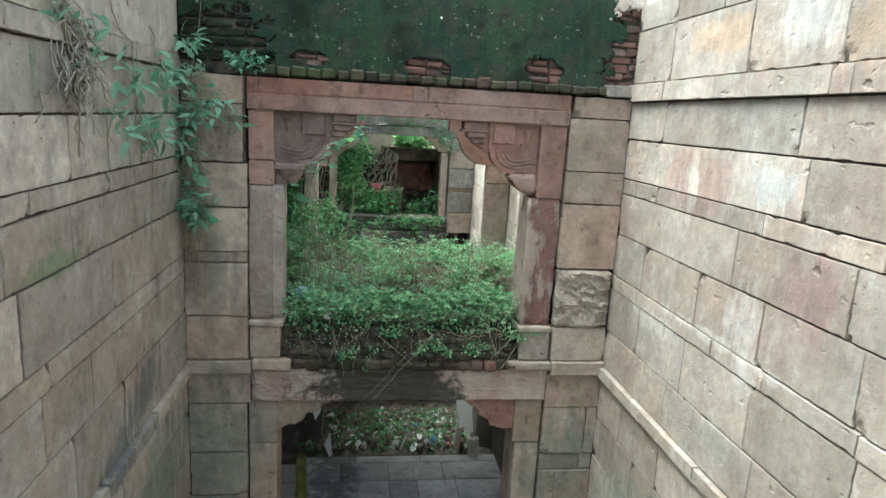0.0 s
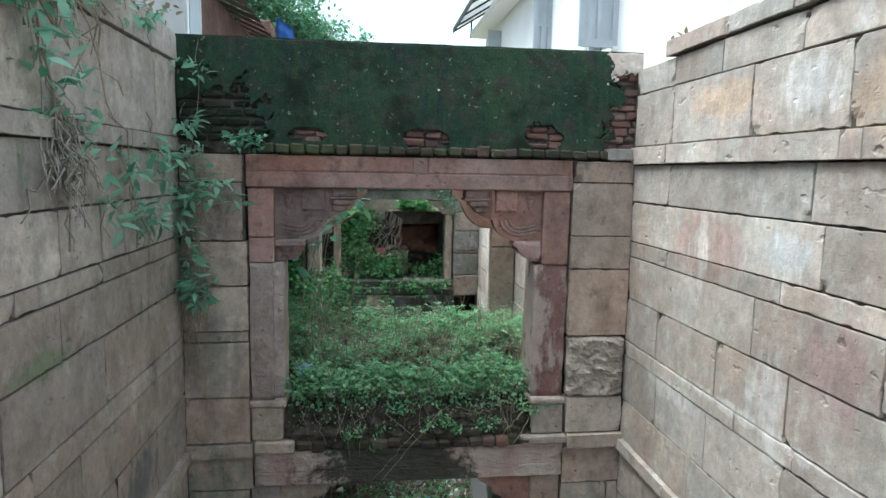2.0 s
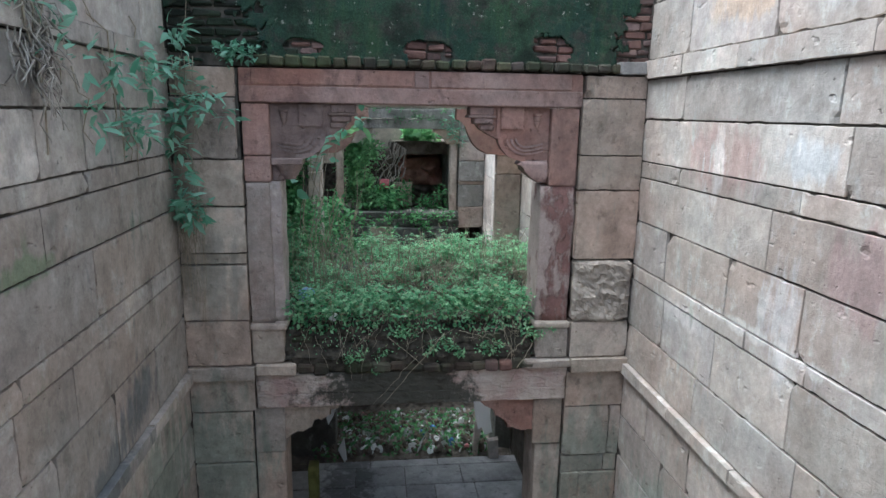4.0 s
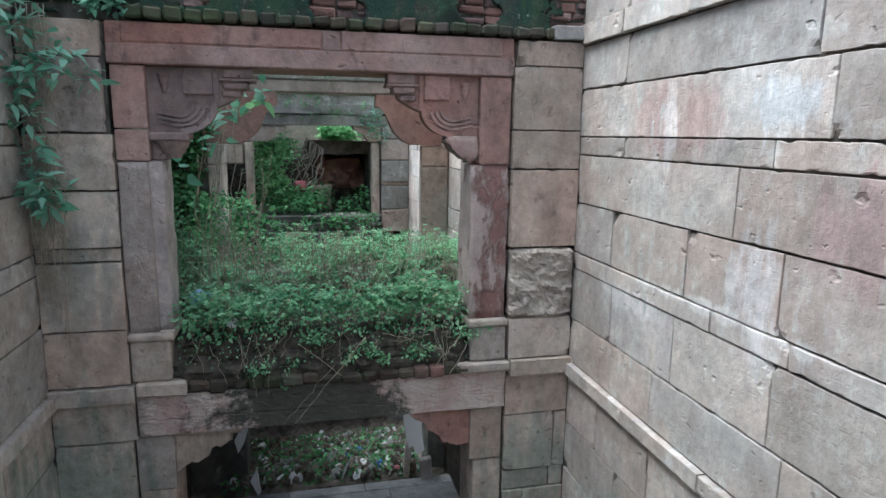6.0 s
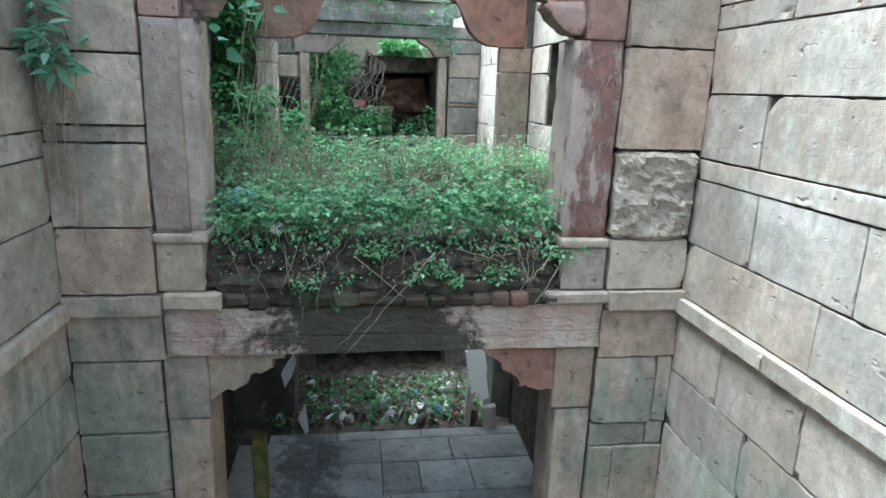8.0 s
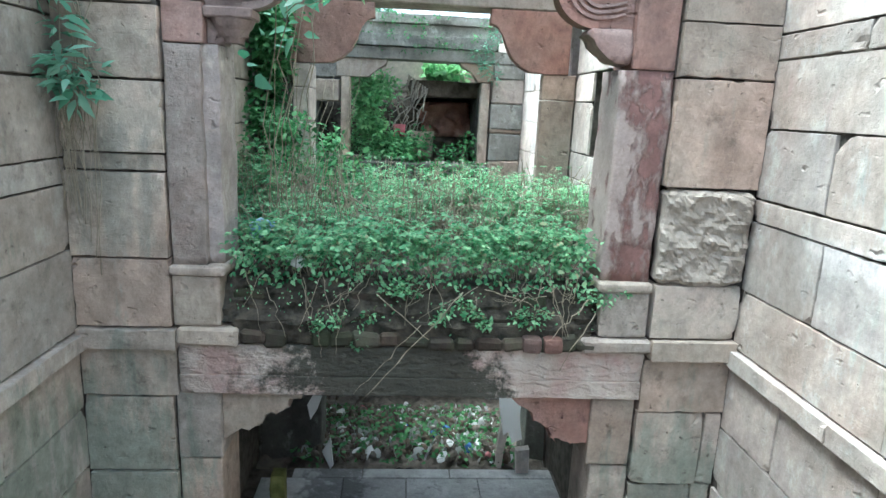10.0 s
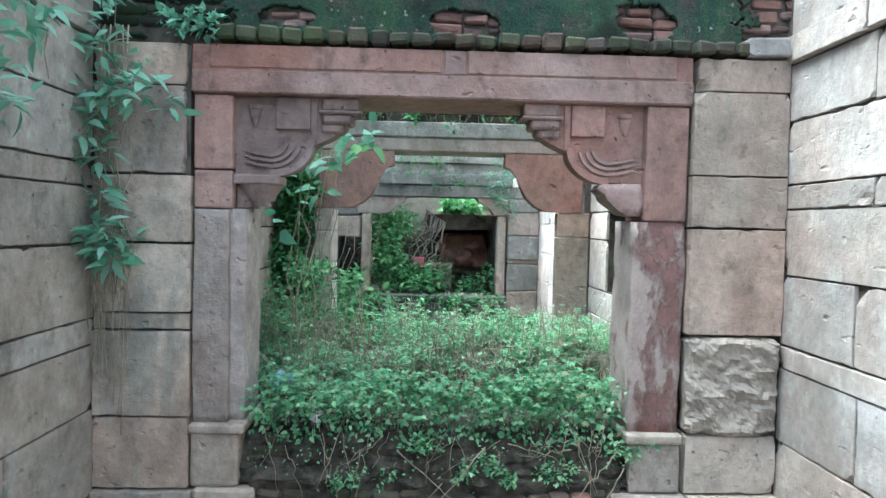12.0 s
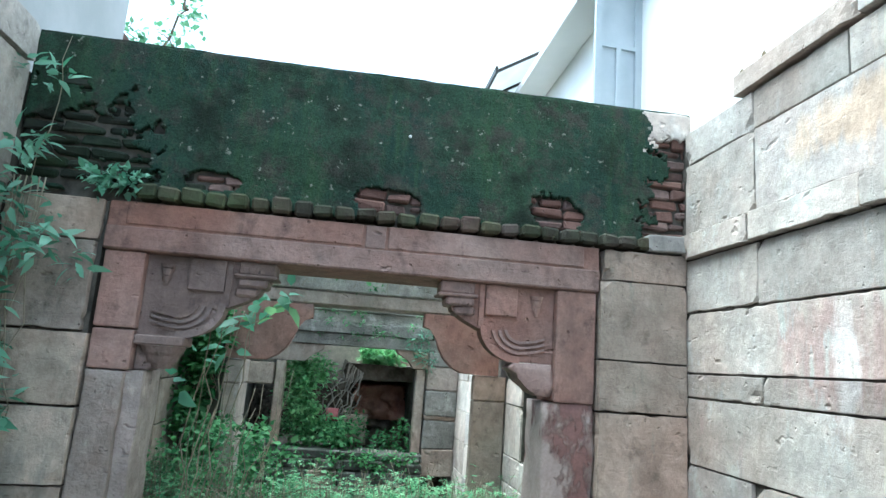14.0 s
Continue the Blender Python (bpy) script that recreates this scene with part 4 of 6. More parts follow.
# ---- ground around the well ----
g = bmesh.new()
gx = (-900, LEFT - 0.44, RIGHT + 0.235, 900)
gy = (-900, Y0 - 0.38, 12.86, 900)
gv = [[g.verts.new((x, y, 2.0)) for x in gx] for y in gy]
for j in range(3):
    for i in range(3):
        if (i, j) != (1, 1):
            g.faces.new((gv[j][i], gv[j][i + 1], gv[j + 1][i + 1], gv[j + 1][i]))
ground = setting("ground", g, GROUND, "bare earth with thin grass around the well", "ground")
# earth between the narrower chamber walls and the ground's edge
bm = box(LEFT - 0.44, CH_L - 0.41, FACE + 0.6, 12.9, 1.5, 1.99)
box(CH_R + 0.41, RIGHT + 0.23, FACE + 0.6, 12.9, 1.5, 1.99, bm=bm)
setting("ground_fill", bm, GROUND, "earth behind the chamber walls", "ground")

# ---- buildings ----


def white_house():
    h = tagged(new("white_house"), "white painted house beside the well with brown shutters", "house")
    X = 2.55
    # wall pieces between the window openings: (y0, y1, z0, z1)
    wins = [(3.78, 4.33, 2.945, 4.1), (6.5, 7.5, 2.92, 4.42), (8.9, 9.5, 3.15, 4.1), (12.3, 12.9, 3.2, 4.3)]
    ys = [1.0]
    for a, b, c, d in wins:
        part("wall", box(X, X + 0.25, ys[-1], a, 2.0, 6.8), WHITEWASH, h)
        part("wall", box(X, X + 0.25, a, b, 2.0, c), WHITEWASH, h)
        part("wall", box(X, X + 0.25, a, b, d, 6.8), WHITEWASH, h)
        ys.append(b)
    part("wall", box(X, X + 0.25, ys[-1], 13.9, 2.0, 6.8), WHITEWASH, h)
    part("wall", box(X + 0.25, X + 7, 13.65, 13.9, 2.0, 6.8), WHITEWASH, h)
    part("wall", box(X + 0.25, X + 7, 1.0, 1.25, 2.0, 6.8), WHITEWASH, h)
    part("roof", box(X, X + 7, 1.0, 13.9, 6.8, 6.95, 0.02), WHITEWASH, h)
    # the room's dimness is put into this wall's dark colour
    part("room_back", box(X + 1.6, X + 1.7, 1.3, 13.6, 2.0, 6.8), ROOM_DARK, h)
    part("sunshade", box(X - 0.36, X, 5.6, 13.9, 4.47, 4.57, 0.01), WHITEWASH, h, "white concrete sunshade slab")
    # steel-framed awning above the far end
    def slope(x):
        return 4.66 + (x - 1.88) * 0.62
    aw = part("awning", prism([(1.88, slope(1.88)), (X, slope(X)), (X, slope(X) + 0.015), (1.88, slope(1.88) + 0.015)], 9.0, 14.1), SHEET, h, "pale translucent sheet awning on a steel frame")
    for y in (9.0, 9.9, 10.8, 11.7, 12.6, 13.5, 14.05):
        part("awning_bar", prism([(1.88, slope(1.88) - 0.04), (X, slope(X) - 0.04), (X, slope(X) - 0.004), (1.88, slope(1.88) - 0.004)], y, y + 0.03), IRON, aw)
    part("awning_bar", box(1.85, 1.878, 9.0, 14.1, slope(1.88) - 0.05, slope(1.88) + 0.04), IRON, aw)
    part("awning_bar", box(2.20, 2.23, 13.8, 13.84, 4.575, slope(2.20) - 0.04), IRON, aw)
    for k, (a, b, c, d) in enumerate(wins):
        mt = BROWN_WOOD if k == 0 else SHUTTER_BLUE
        f = box(X + 0.04, X + 0.12, a, a + 0.06, c, d, 0.004)
        box(X + 0.04, X + 0.12, b - 0.06, b, c, d, 0.004, bm=f)
        box(X + 0.04, X + 0.12, a + 0.06, b - 0.06, c, c + 0.06, 0.004, bm=f)
        box(X + 0.04, X + 0.12, a + 0.06, b - 0.06, d - 0.06, d, 0.004, bm=f)
        w = part("window", f, mt, h, "brown wooden window with an iron grille" if k == 0 else "window with pale blue-grey shutters")
        part("sill", box(X - 0.05, X + 0.1, a - 0.04, b + 0.04, c - 0.05, c - 0.002, 0.006), WHITEWASH, w)
        # ironwork
        v, fa = [], []
        for q in range(1, 6):
            y = a + (b - a) * q / 6
            tube([(X + 0.15, y, c), (X + 0.15, y, d)], 0.007, verts=v, faces=fa)
        for z in (c + 0.22, c + 0.5, c + 0.9):
            tube([(X + 0.15, a, z), (X + 0.15, b, z)], 0.007, verts=v, faces=fa)
        for q in range(4):
            cy, cz = a + (b - a) * (q + 0.6) / 4.4, c + 0.36
            tube([(X + 0.145, cy + 0.085 * math.cos(t * 0.5) * (1 - t / 22), cz + 0.11 * math.sin(t * 0.5) * (1 - t / 22)) for t in range(18)], 0.006, verts=v, faces=fa)
        put("grille", mesh_from("grille", v, fa, IRON), w)
        # open casements
        for hy, sgn in ((b, 1), (a, -1)) if k == 0 else ((a, -1),):
            wid = (0.40, 0.42, 0.26, 0.26)[k]
            ang = radians(110 if sgn > 0 else (125 if k == 0 else 95))
            dy, dx = -math.cos(ang) * sgn, -math.sin(ang)
            fr = bmesh.new()

            def leafbox(u0, u1, z0, z1, th=0.035):
                vs = []
                for u in (u0, u1):
                    for t in (0, th):
                        for z in (z0, z1):
                            vs.append(fr.verts.new((X + dx * u + dy * sgn * t * 0.4, hy + dy * u + abs(dx) * t * sgn, z)))
                for q in ((0, 1, 3, 2), (4, 6, 7, 5), (0, 4, 5, 1), (2, 3, 7, 6), (0, 2, 6, 4), (1, 5, 7, 3)):
                    fr.faces.new([vs[i] for i in q])
            leafbox(0, 0.06, c - 0.02, d)
            leafbox(wid - 0.06, wid, c - 0.02, d)
            leafbox(0.06, wid - 0.06, c - 0.02, c + 0.06)
            leafbox(0.06, wid - 0.06, d - 0.06, d)
            leafbox(0.06, wid - 0.06, (c + d) / 2, (c + d) / 2 + 0.04)
            leafbox(wid / 2 - 0.02, wid / 2 + 0.02, c + 0.06, (c + d) / 2)
            cs = part("casement", fr, mt, w)
            fr = bmesh.new()
            leafbox(0.06, wid - 0.06, c + 0.06, d - 0.06, 0.012)
            # the brown window's glass is coloured white for its reflection
            part("pane", fr, PLASTIC_AND_GLARE if k == 0 else SHUTTER_BLUE, cs, "casement pane, coloured white for reflection on the brown window")
    return h


def grey_house():
    h = tagged(new("grey_house"), "grey plastered house with a tiled lean-to above the wall", "house")
    X = -2.05
    part("wall", box(X - 4, X, 1.0, 7.9, 2.0, 5.6), GREY_PLASTER, h)
    part("wall", box(X - 4, X - 0.05, 7.9, 13.2, 2.0, 4.0), BRICK, h, "bare dark brick wall")
    w = part("window", box(X - 0.04, X + 0.03, 7.92, 8.55, 3.05, 3.75, 0.006), WHITEWASH, h, "white window frame")
    part("pane", box(X + 0.032, X + 0.04, 7.98, 8.49, 3.11, 3.69), SHUTTER_BLUE, w)
    for i in range(15):
        y = 9.2 + i * 0.27
        bm = bmesh.new()
        vs = [bm.verts.new(p) for p in ((X + 0.32, y, 4.02 + 0.02 * (i % 2)), (X + 0.32, y + 0.29, 4.02 + 0.02 * (i % 2)), (X - 1.4, y + 0.29, 4.75), (X - 1.4, y, 4.75))]
        bm.faces.new(vs)
        bmesh.ops.solidify(bm, geom=list(bm.faces), thickness=0.03)
        part("roof_tile", bm, ROOF_TILE, h)
    part("eaves_board", box(X - 0.0, X + 0.30, 6.6, 7.38, 4.2, 4.26, 0.01), ROOF_TILE, h)
    c = part("chimney", box(-2.6, -1.9, 13.4, 14.1, 2.0, 4.55, 0.02), BRICK, h, "square brick stack")
    for z in (3.5, 3.75, 4.0, 4.25):
        part("brick_course", box(-2.62, -1.88, 13.38, 14.12, z, z + 0.08, 0.01), BRICK, c)
    return h


white_house()
grey_house()
g = bmesh.new()
for j in range(9):
    for i in range(7):
        u, v_ = i / 6, j / 8
        g.verts.new((-1.75 + 0.35 * u + 0.06 * noise.noise(Vector((u * 4, v_ * 4, 0))), 13.2 + 0.1 * noise.noise(Vector((u * 5, v_ * 5, 3))), 3.85 + 0.75 * v_ * (1 - 0.35 * u)))
g.verts.ensure_lookup_table()
for j in range(8):
    for i in range(6):
        a = j * 7 + i
        g.faces.new([g.verts[q] for q in (a, a + 1, a + 8, a + 7)])
bmesh.ops.solidify(g, geom=list(g.faces), thickness=0.01)
tagged(part("tarpaulin", g, TARP, smooth=True), "crumpled bright blue tarpaulin hung beside the brick stack", "tarpaulin")

# ---- trees ----


def tree(x, y, z0, height, spread, seed, leaves=9000, size=0.16):
    r = random.Random(seed)
    nr = np.random.default_rng(seed)
    t = tagged(new("tree"), "broad leafy green tree standing behind the houses", "tree", "trees behind the houses")
    v, f = [], []
    top = Vector((x + r.uniform(-0.4, 0.4), y, z0 + height * 0.62))
    tube(wander((x, y, z0), top, 7, 0.15, r=r), 0.05 * height * 0.5, 0.03 * height * 0.4, 8, v, f)
    tips = []
    for i in range(24):
        a = wander((x, y, z0), top, 7, 0.0, r=r)[r.randint(2, 7)]
        th = r.uniform(0, 6.28)
        e = a + Vector((math.cos(th) * spread * r.uniform(0.5, 1), math.sin(th) * spread * r.uniform(0.5, 1), height * r.uniform(0.05, 0.34)))
        pts = wander(a, e, 6, 0.25, -0.2, r=r)
        tube(pts, 0.012 * height * 0.5, 0.012, 5, v, f)
        for p in pts[2:]:
            for k in range(3):
                q = p + Vector((r.gauss(0, 0.5), r.gauss(0, 0.5), r.gauss(0.1, 0.4))) * (spread / 3)
                tube(wander(p, q, 3, 0.05, r=r), 0.014, 0.006, 4, v, f)
                tips.append(q)
    put("trunk", mesh_from("trunk", v, f, BARK, True), t)
    cs = np.array([tuple(p) for p in tips])
    cs = np.concatenate([cs, cs + nr.normal(size=cs.shape) * 0.35 * spread / 3])
    per = max(4, leaves // len(cs))
    put("crown", leaves_mesh("crown", *spray(nr, cs, per, 0.42 * spread / 3, size, 0.7), TREE_LEAF), t)


tree(-5.4, 23.5, 2.0, 7.4, 3.0, 11, 20000, 0.17)
tree(-2.7, 26.0, 2.0, 6.4, 2.3, 12, 14000, 0.16)
tree(-1.5, 30.0, 2.0, 6.0, 2.0, 13, 12000, 0.16)
tree(-9.5, 19.0, 2.0, 9.0, 3.0, 14, 9000, 0.17)
tree(-3.4, 11.2, 2.0, 4.3, 1.0, 15, 2400, 0.12)

# ---- plants ----
nr = np.random.default_rng(5)


def undergrowth():
    """The weeds that fill the gallery between the first and second portals."""
    base, axis, normal, ln, wd = [], [], [], [], []
    v, f = [], []
    r = random.Random(21)
    # low domes of leaves with dark gaps between them
    domes = []
    for i in range(170):
        x, y = r.uniform(CH_L, CH_R), r.uniform(FACE + 0.16, 7.3)
        rad = r.uniform(0.11, 0.22)
        dip = math.exp(-((y - 5.9 - 0.06 * math.sin(x * 4)) / 0.17) ** 2) * (0.5 + 0.5 * math.exp(-((x - 0.3) / 0.75) ** 2))
        dip2 = math.exp(-((y - 6.75) / 0.22) ** 2 - ((x + 0.3) / 0.35) ** 2)
        if r.random() < 1.1 * dip + 0.7 * dip2 or (abs(y - 5.93) < 0.13 and -0.45 < x < 1.25):
            continue
        h = (0.30 + 0.16 * noise.noise(Vector((x * 2.6, y * 2.6, 0))) + 0.12 * min(1, max(0, y - 6.0)) + r.uniform(-0.10, 0.13)) * (1 - 0.6 * dip)
        if x < -0.4:
            h += 0.16 * (-0.4 - x) / 0.6 * min(1, max(0, (y - 5.9) / 0.8))
        domes.append((x, y, rad, max(0.14, h)))
    for i in range(26):
        domes.append((-0.56 + 1.98 * i / 25, FACE + r.uniform(0.14, 0.30), r.uniform(0.10, 0.17), r.uniform(0.24, 0.36)))
    for n in range(2500):
        cx, cy, rad, h = domes[n % len(domes)]
        th, q = r.uniform(0, 6.283), math.sqrt(r.random())
        x, y = cx + rad * q * math.cos(th), cy + rad * q * math.sin(th)
        front = max(0.0, 1 - (y - FACE - 0.12) / 0.55)
        if not CH_L + 0.02 < x < CH_R - 0.02 or not FACE + 0.06 < y < 7.36 or (front > 0 and not -0.6 < x < 1.45):
            continue
        hollow = math.exp(-((y - 5.9 - 0.06 * math.sin(x * 4)) / 0.13) ** 2) * (0.4 + 0.6 * math.exp(-((x - 0.35) / 0.7) ** 2))
        if r.random() < 0.9 * hollow:
            continue
        tall = r.random() < 0.06
        z = UP + h * (0.40 + 0.60 * math.sqrt(max(0, 1 - q * q))) + r.uniform(-0.05, 0.06) + (r.uniform(0.05, 0.16) if tall else 0)
        top = Vector((x + r.gauss(0, 0.03), y + r.gauss(-0.03, 0.03) - 0.08 * front * r.random(), z))
        root = Vector((cx + (x - cx) * 0.5, cy + (y - cy) * 0.5, UP - 0.01))
        if n % 3 == 0 or tall:
            tube([root, root.lerp(top, 0.5) + Vector((r.gauss(0, 0.02), 0, 0)), top], 0.003, 0.0015, 3, v, f)
        broad = r.random() < (0.75 if y < 6.0 else 0.2)
        # sprays: pairs of leaflets along short twigs, three broad leaves to a stalk nearer the edge
        for k in range(3 if tall else 3 if broad else 5):
            q0 = root.lerp(top, 0.45 + 0.55 * r.random() ** 0.4)
            th = r.uniform(0, 6.283)
            d = Vector((math.cos(th), math.sin(th), r.uniform(-0.1, 0.45))).normalized()
            side = d.cross(Vector((0, 0, 1))).normalized()
            reach = r.uniform(0.05, 0.10)
            if broad:
                tip = q0 + d * reach
                s = r.uniform(0.028, 0.048)
                for turn in (-1.0, 0.0, 1.0):
                    base.append(tip + Vector((0, 0, r.gauss(0, 0.006))))
                    axis.append(d * (1 - 0.5 * abs(turn)) + side * turn + Vector((0, 0, r.uniform(-0.35, 0.10))))
                    normal.append((r.gauss(0, 0.4), r.gauss(-0.2, 0.4), 1))
                    ln.append(s * r.uniform(0.8, 1.1))
                    wd.append(s * r.uniform(0.58, 0.75))
                continue
            for j in range(8):
                s = r.uniform(0.015, 0.031)
                e = (1 if j % 2 else -1)
                base.append(q0 + d * reach * (j + 1) / 8 + Vector((0, 0, r.gauss(0, 0.004))))
                axis.append(d * 0.6 + side * e * r.uniform(0.5, 1.0) + Vector((0, 0, r.uniform(-0.25, 0.15))))
                normal.append((r.gauss(0, 0.35), r.gauss(-0.15, 0.35), 1))
                ln.append(s)
                wd.append(s * r.uniform(0.42, 0.60))
    # fringe that hangs over the edge
    for i in range(1100):
        x = r.uniform(-0.62, 1.46)
        drop = abs(r.gauss(0, 0.025)) + 0.10 * max(0, noise.noise(Vector((x * 4, 2, 2))) + 0.5 * noise.noise(Vector((x * 13, 2, 5))))
        b = Vector((x, FACE + 0.16 - r.uniform(0, 0.16), UP + r.uniform(0.0, 0.25) - drop * r.random()))
        base.append(b)
        axis.append((r.gauss(0, 0.7), -0.6, r.gauss(-0.3, 0.5)))
        normal.append((r.gauss(0, 0.4), -0.8, 0.7))
        s = r.uniform(0.018, 0.044)
        ln.append(s)
        wd.append(s * r.uniform(0.5, 0.7))
    # moss and seedlings on the soil face
    for i in range(380):
        x = r.uniform(-0.62, 1.46)
        if noise.noise(Vector((x * 5, 1, 9))) + 0.4 * r.uniform(-1, 1) < -0.05:
            continue
        base.append(Vector((x, FACE + 0.03 - r.uniform(0, 0.05), UP - 0.02 - 0.30 * r.random() ** 1.3)))
        axis.append((r.gauss(0, 0.8), -0.7, r.gauss(-0.2, 0.6)))
        normal.append((r.gauss(0, 0.4), -0.8, 0.7))
        s = r.uniform(0.010, 0.024)
        ln.append(s)
        wd.append(s * r.uniform(0.5, 0.75))
    u = put("undergrowth", leaves_mesh("undergrowth", base, axis, normal, ln, wd, LEAF))
    tagged(u, "dense green weeds covering the gallery floor", "weeds", kind="stuff")
    # dry stalks standing among them
    for i in range(420):
        x, y = r.uniform(CH_L + 0.1, CH_R - 0.1), r.uniform(5.7, 7.3)
        h = r.uniform(0.30, 0.62)
        tube(wander((x, y, UP), (x + r.gauss(0, 0.16), y + r.gauss(0, 0.08), UP + h), 4, 0.03, r=r), 0.0046, 0.0026, 3, v, f)
    for i in range(90):
        x, y = r.uniform(CH_L + 0.1, CH_R - 0.1), r.uniform(5.7, 7.2)
        z = UP + r.uniform(0.26, 0.46)
        tube(wander((x, y, z), (x + r.uniform(-0.4, 0.4), y + r.uniform(-0.2, 0.2), z + r.uniform(-0.1, 0.12)), 5, 0.03, r=r), 0.0045, 0.002, 3, v, f)
    tagged(put("weed_stalks", mesh_from("weed_stalks", v, f, STEM)), "thin dry stalks among the weeds", "stalks", kind="stuff")


undergrowth()


def clump(name, label, centers, per, spread, size, material, stems=None, category="plant", stem_mat=None, flat=0.6, seed=0, slim=1.0):
    """A plant: leaves gathered about centers, and its stems."""
    q = np.random.default_rng(seed)
    t = tagged(new(name), label, category)
    put("foliage", leaves_mesh("foliage", *spray(q, centers, per, spread, size, flat, slim), material), t)
    for pts, r0, r1 in stems or ():
        v, f = tube(pts, r0 * 0.8, r1 * 0.8)
        put("stem", mesh_from("stem", v, f, stem_mat or STEM, True), t)
    return t


# roots and runners over the slab's edge
def hanging_roots():
    r = random.Random(3)
    v, f = [], []
    for i in range(22):
        x = r.uniform(-0.58, 1.42)
        a = (x, FACE + 0.02, UP + r.uniform(0, 0.1))
        b = (x + r.gauss(0, 0.14), FACE - 0.045, UP - r.uniform(0.12, 0.34))
        tube(wander(a, b, 7, 0.018, r=r), 0.0026, 0.0013, 4, v, f)
    for a, b, rad in (((0.20, -0.05, -0.42), (0.50, -0.06, -0.68), 0.007), ((0.68, -0.05, -0.40), (0.13, -0.07, -1.05), 0.008), ((0.45, -0.05, -0.60), (0.08, -0.06, -1.02), 0.005),
                      ((1.40, -0.05, -0.42), (1.20, -0.06, -0.66), 0.008), ((1.44, -0.06, -0.5), (1.26, -0.07, -0.85), 0.007), ((0.80, -0.05, -0.38), (1.25, -0.08, -0.52), 0.006),
                      ((-0.40, -0.05, -0.40), (-0.30, -0.06, -0.68), 0.005), ((-0.12, -0.05, -0.52), (-0.10, -0.06, -0.80), 0.005), ((0.0, -0.05, -0.42), (-0.02, -0.06, -0.78), 0.004)):
        tube(wander((a[0], FACE + a[1], a[2]), (b[0], FACE + b[1], b[2]), 9, 0.014, r=r), rad * 0.5, rad * 0.3, 5, v, f)
    for i in range(9):
        x = r.uniform(0.7, 1.35)
        tube(wander((x, FACE - 0.03, UP + r.uniform(-0.08, 0.08)), (x + r.uniform(-0.3, 0.3), FACE - 0.05, UP - r.uniform(0.0, 0.14)), 8, 0.03, r=r), 0.003, 0.0015, 4, v, f)
    t = tagged(new("hanging_roots"), "pale dry roots and runners hanging over the slab", "roots", kind="stuff")
    put("root_strands", mesh_from("root_strands", v, f, STEM, True), t)


hanging_roots()
for cx, cz, n, sp in ((0.62, -0.53, 5, 0.09), (0.80, -0.56, 4, 0.06), (1.12, -0.55, 5, 0.08), (-0.02, -0.60, 5, 0.09), (0.10, -0.58, 3, 0.06), (0.12, -0.72, 2, 0.03), (1.42, -0.40, 6, 0.08), (0.30, -0.40, 5, 0.08)):
    cs = [(cx + nr.normal() * sp, FACE - 0.02, cz + nr.normal() * sp * 0.4) for _ in range(n)]
    clump("ledge_weed", "small leafy weed rooted in the slab's edge", cs, 26, 0.045, 0.026, LEAF,
          [(wander((cx, FACE + 0.04, cz), c, 3, 0.01), 0.003, 0.002) for c in cs], stem_mat=GREEN_STEM, seed=int(cx * 100) + 99)

# creeper on the inner left side
cs, st = [], []
for i in range(120):
    z = rng.uniform(-0.3, 1.45)
    cs.append((-0.86 + rng.gauss(0, 0.10) + 0.12 * max(0, z - 0.9), P2 - 0.15 + rng.gauss(0, 0.07), z))
for k in range(9):
    x = rng.uniform(-1.0, -0.65)
    st.append((wander((x, P2 - 0.1, UP), (x + rng.gauss(0.1, 0.1), P2 - 0.12, 1.5), 9, 0.06), 0.007, 0.004))
clump("creeper", "thick leafy creeper climbing the second portal's pier", cs, 22, 0.10, 0.07, DARK_LEAF, st, seed=31)
cs = [(-0.45 + rng.gauss(0, 0.13), 5.95 + rng.gauss(0, 0.06), 1.02 + rng.gauss(0, 0.10)) for _ in range(9)]
cs += [(-0.30 + 0.05 * k, 5.9, 1.18 + 0.035 * k) for k in range(6)]
st = [(wander((-0.55 + 0.04 * k, 5.95, -0.3), (-0.45 + 0.06 * k, 5.9, 1.25), 8, 0.05), 0.006, 0.004) for k in range(5)]
clump("broad_leaf_climber", "climber with large soft green leaves below the bracket", cs, 3, 0.08, 0.11, CREEPER_LEAF, st, seed=32)
cs = [(-0.02, 5.85, 1.30), (-0.10, 5.85, 1.22)]
clump("broad_leaf_climber", "two fresh yellow-green leaves at a climber's tip", cs, 2, 0.03, 0.12, BRIGHT_LEAF,
      [(wander((-0.4, 5.9, 1.1), (-0.02, 5.85, 1.3), 5, 0.03), 0.004, 0.003)], seed=46)
cs = [(-0.52 + rng.gauss(0, 0.20), 6.75 + rng.gauss(0, 0.2), rng.uniform(-0.2, 0.48)) for _ in range(44)]
clump("tall_weed", "tall leafy weed with dry stalks beside the stone pier", cs, 16, 0.10, 0.045, DARK_LEAF,
      [(wander((-0.7 + 0.05 * k, 6.6, UP), (-0.6 + 0.06 * k + rng.gauss(0, 0.1), 6.55, rng.uniform(0.5, 0.95)), 6, 0.05), 0.005, 0.003) for k in range(12)], seed=33)
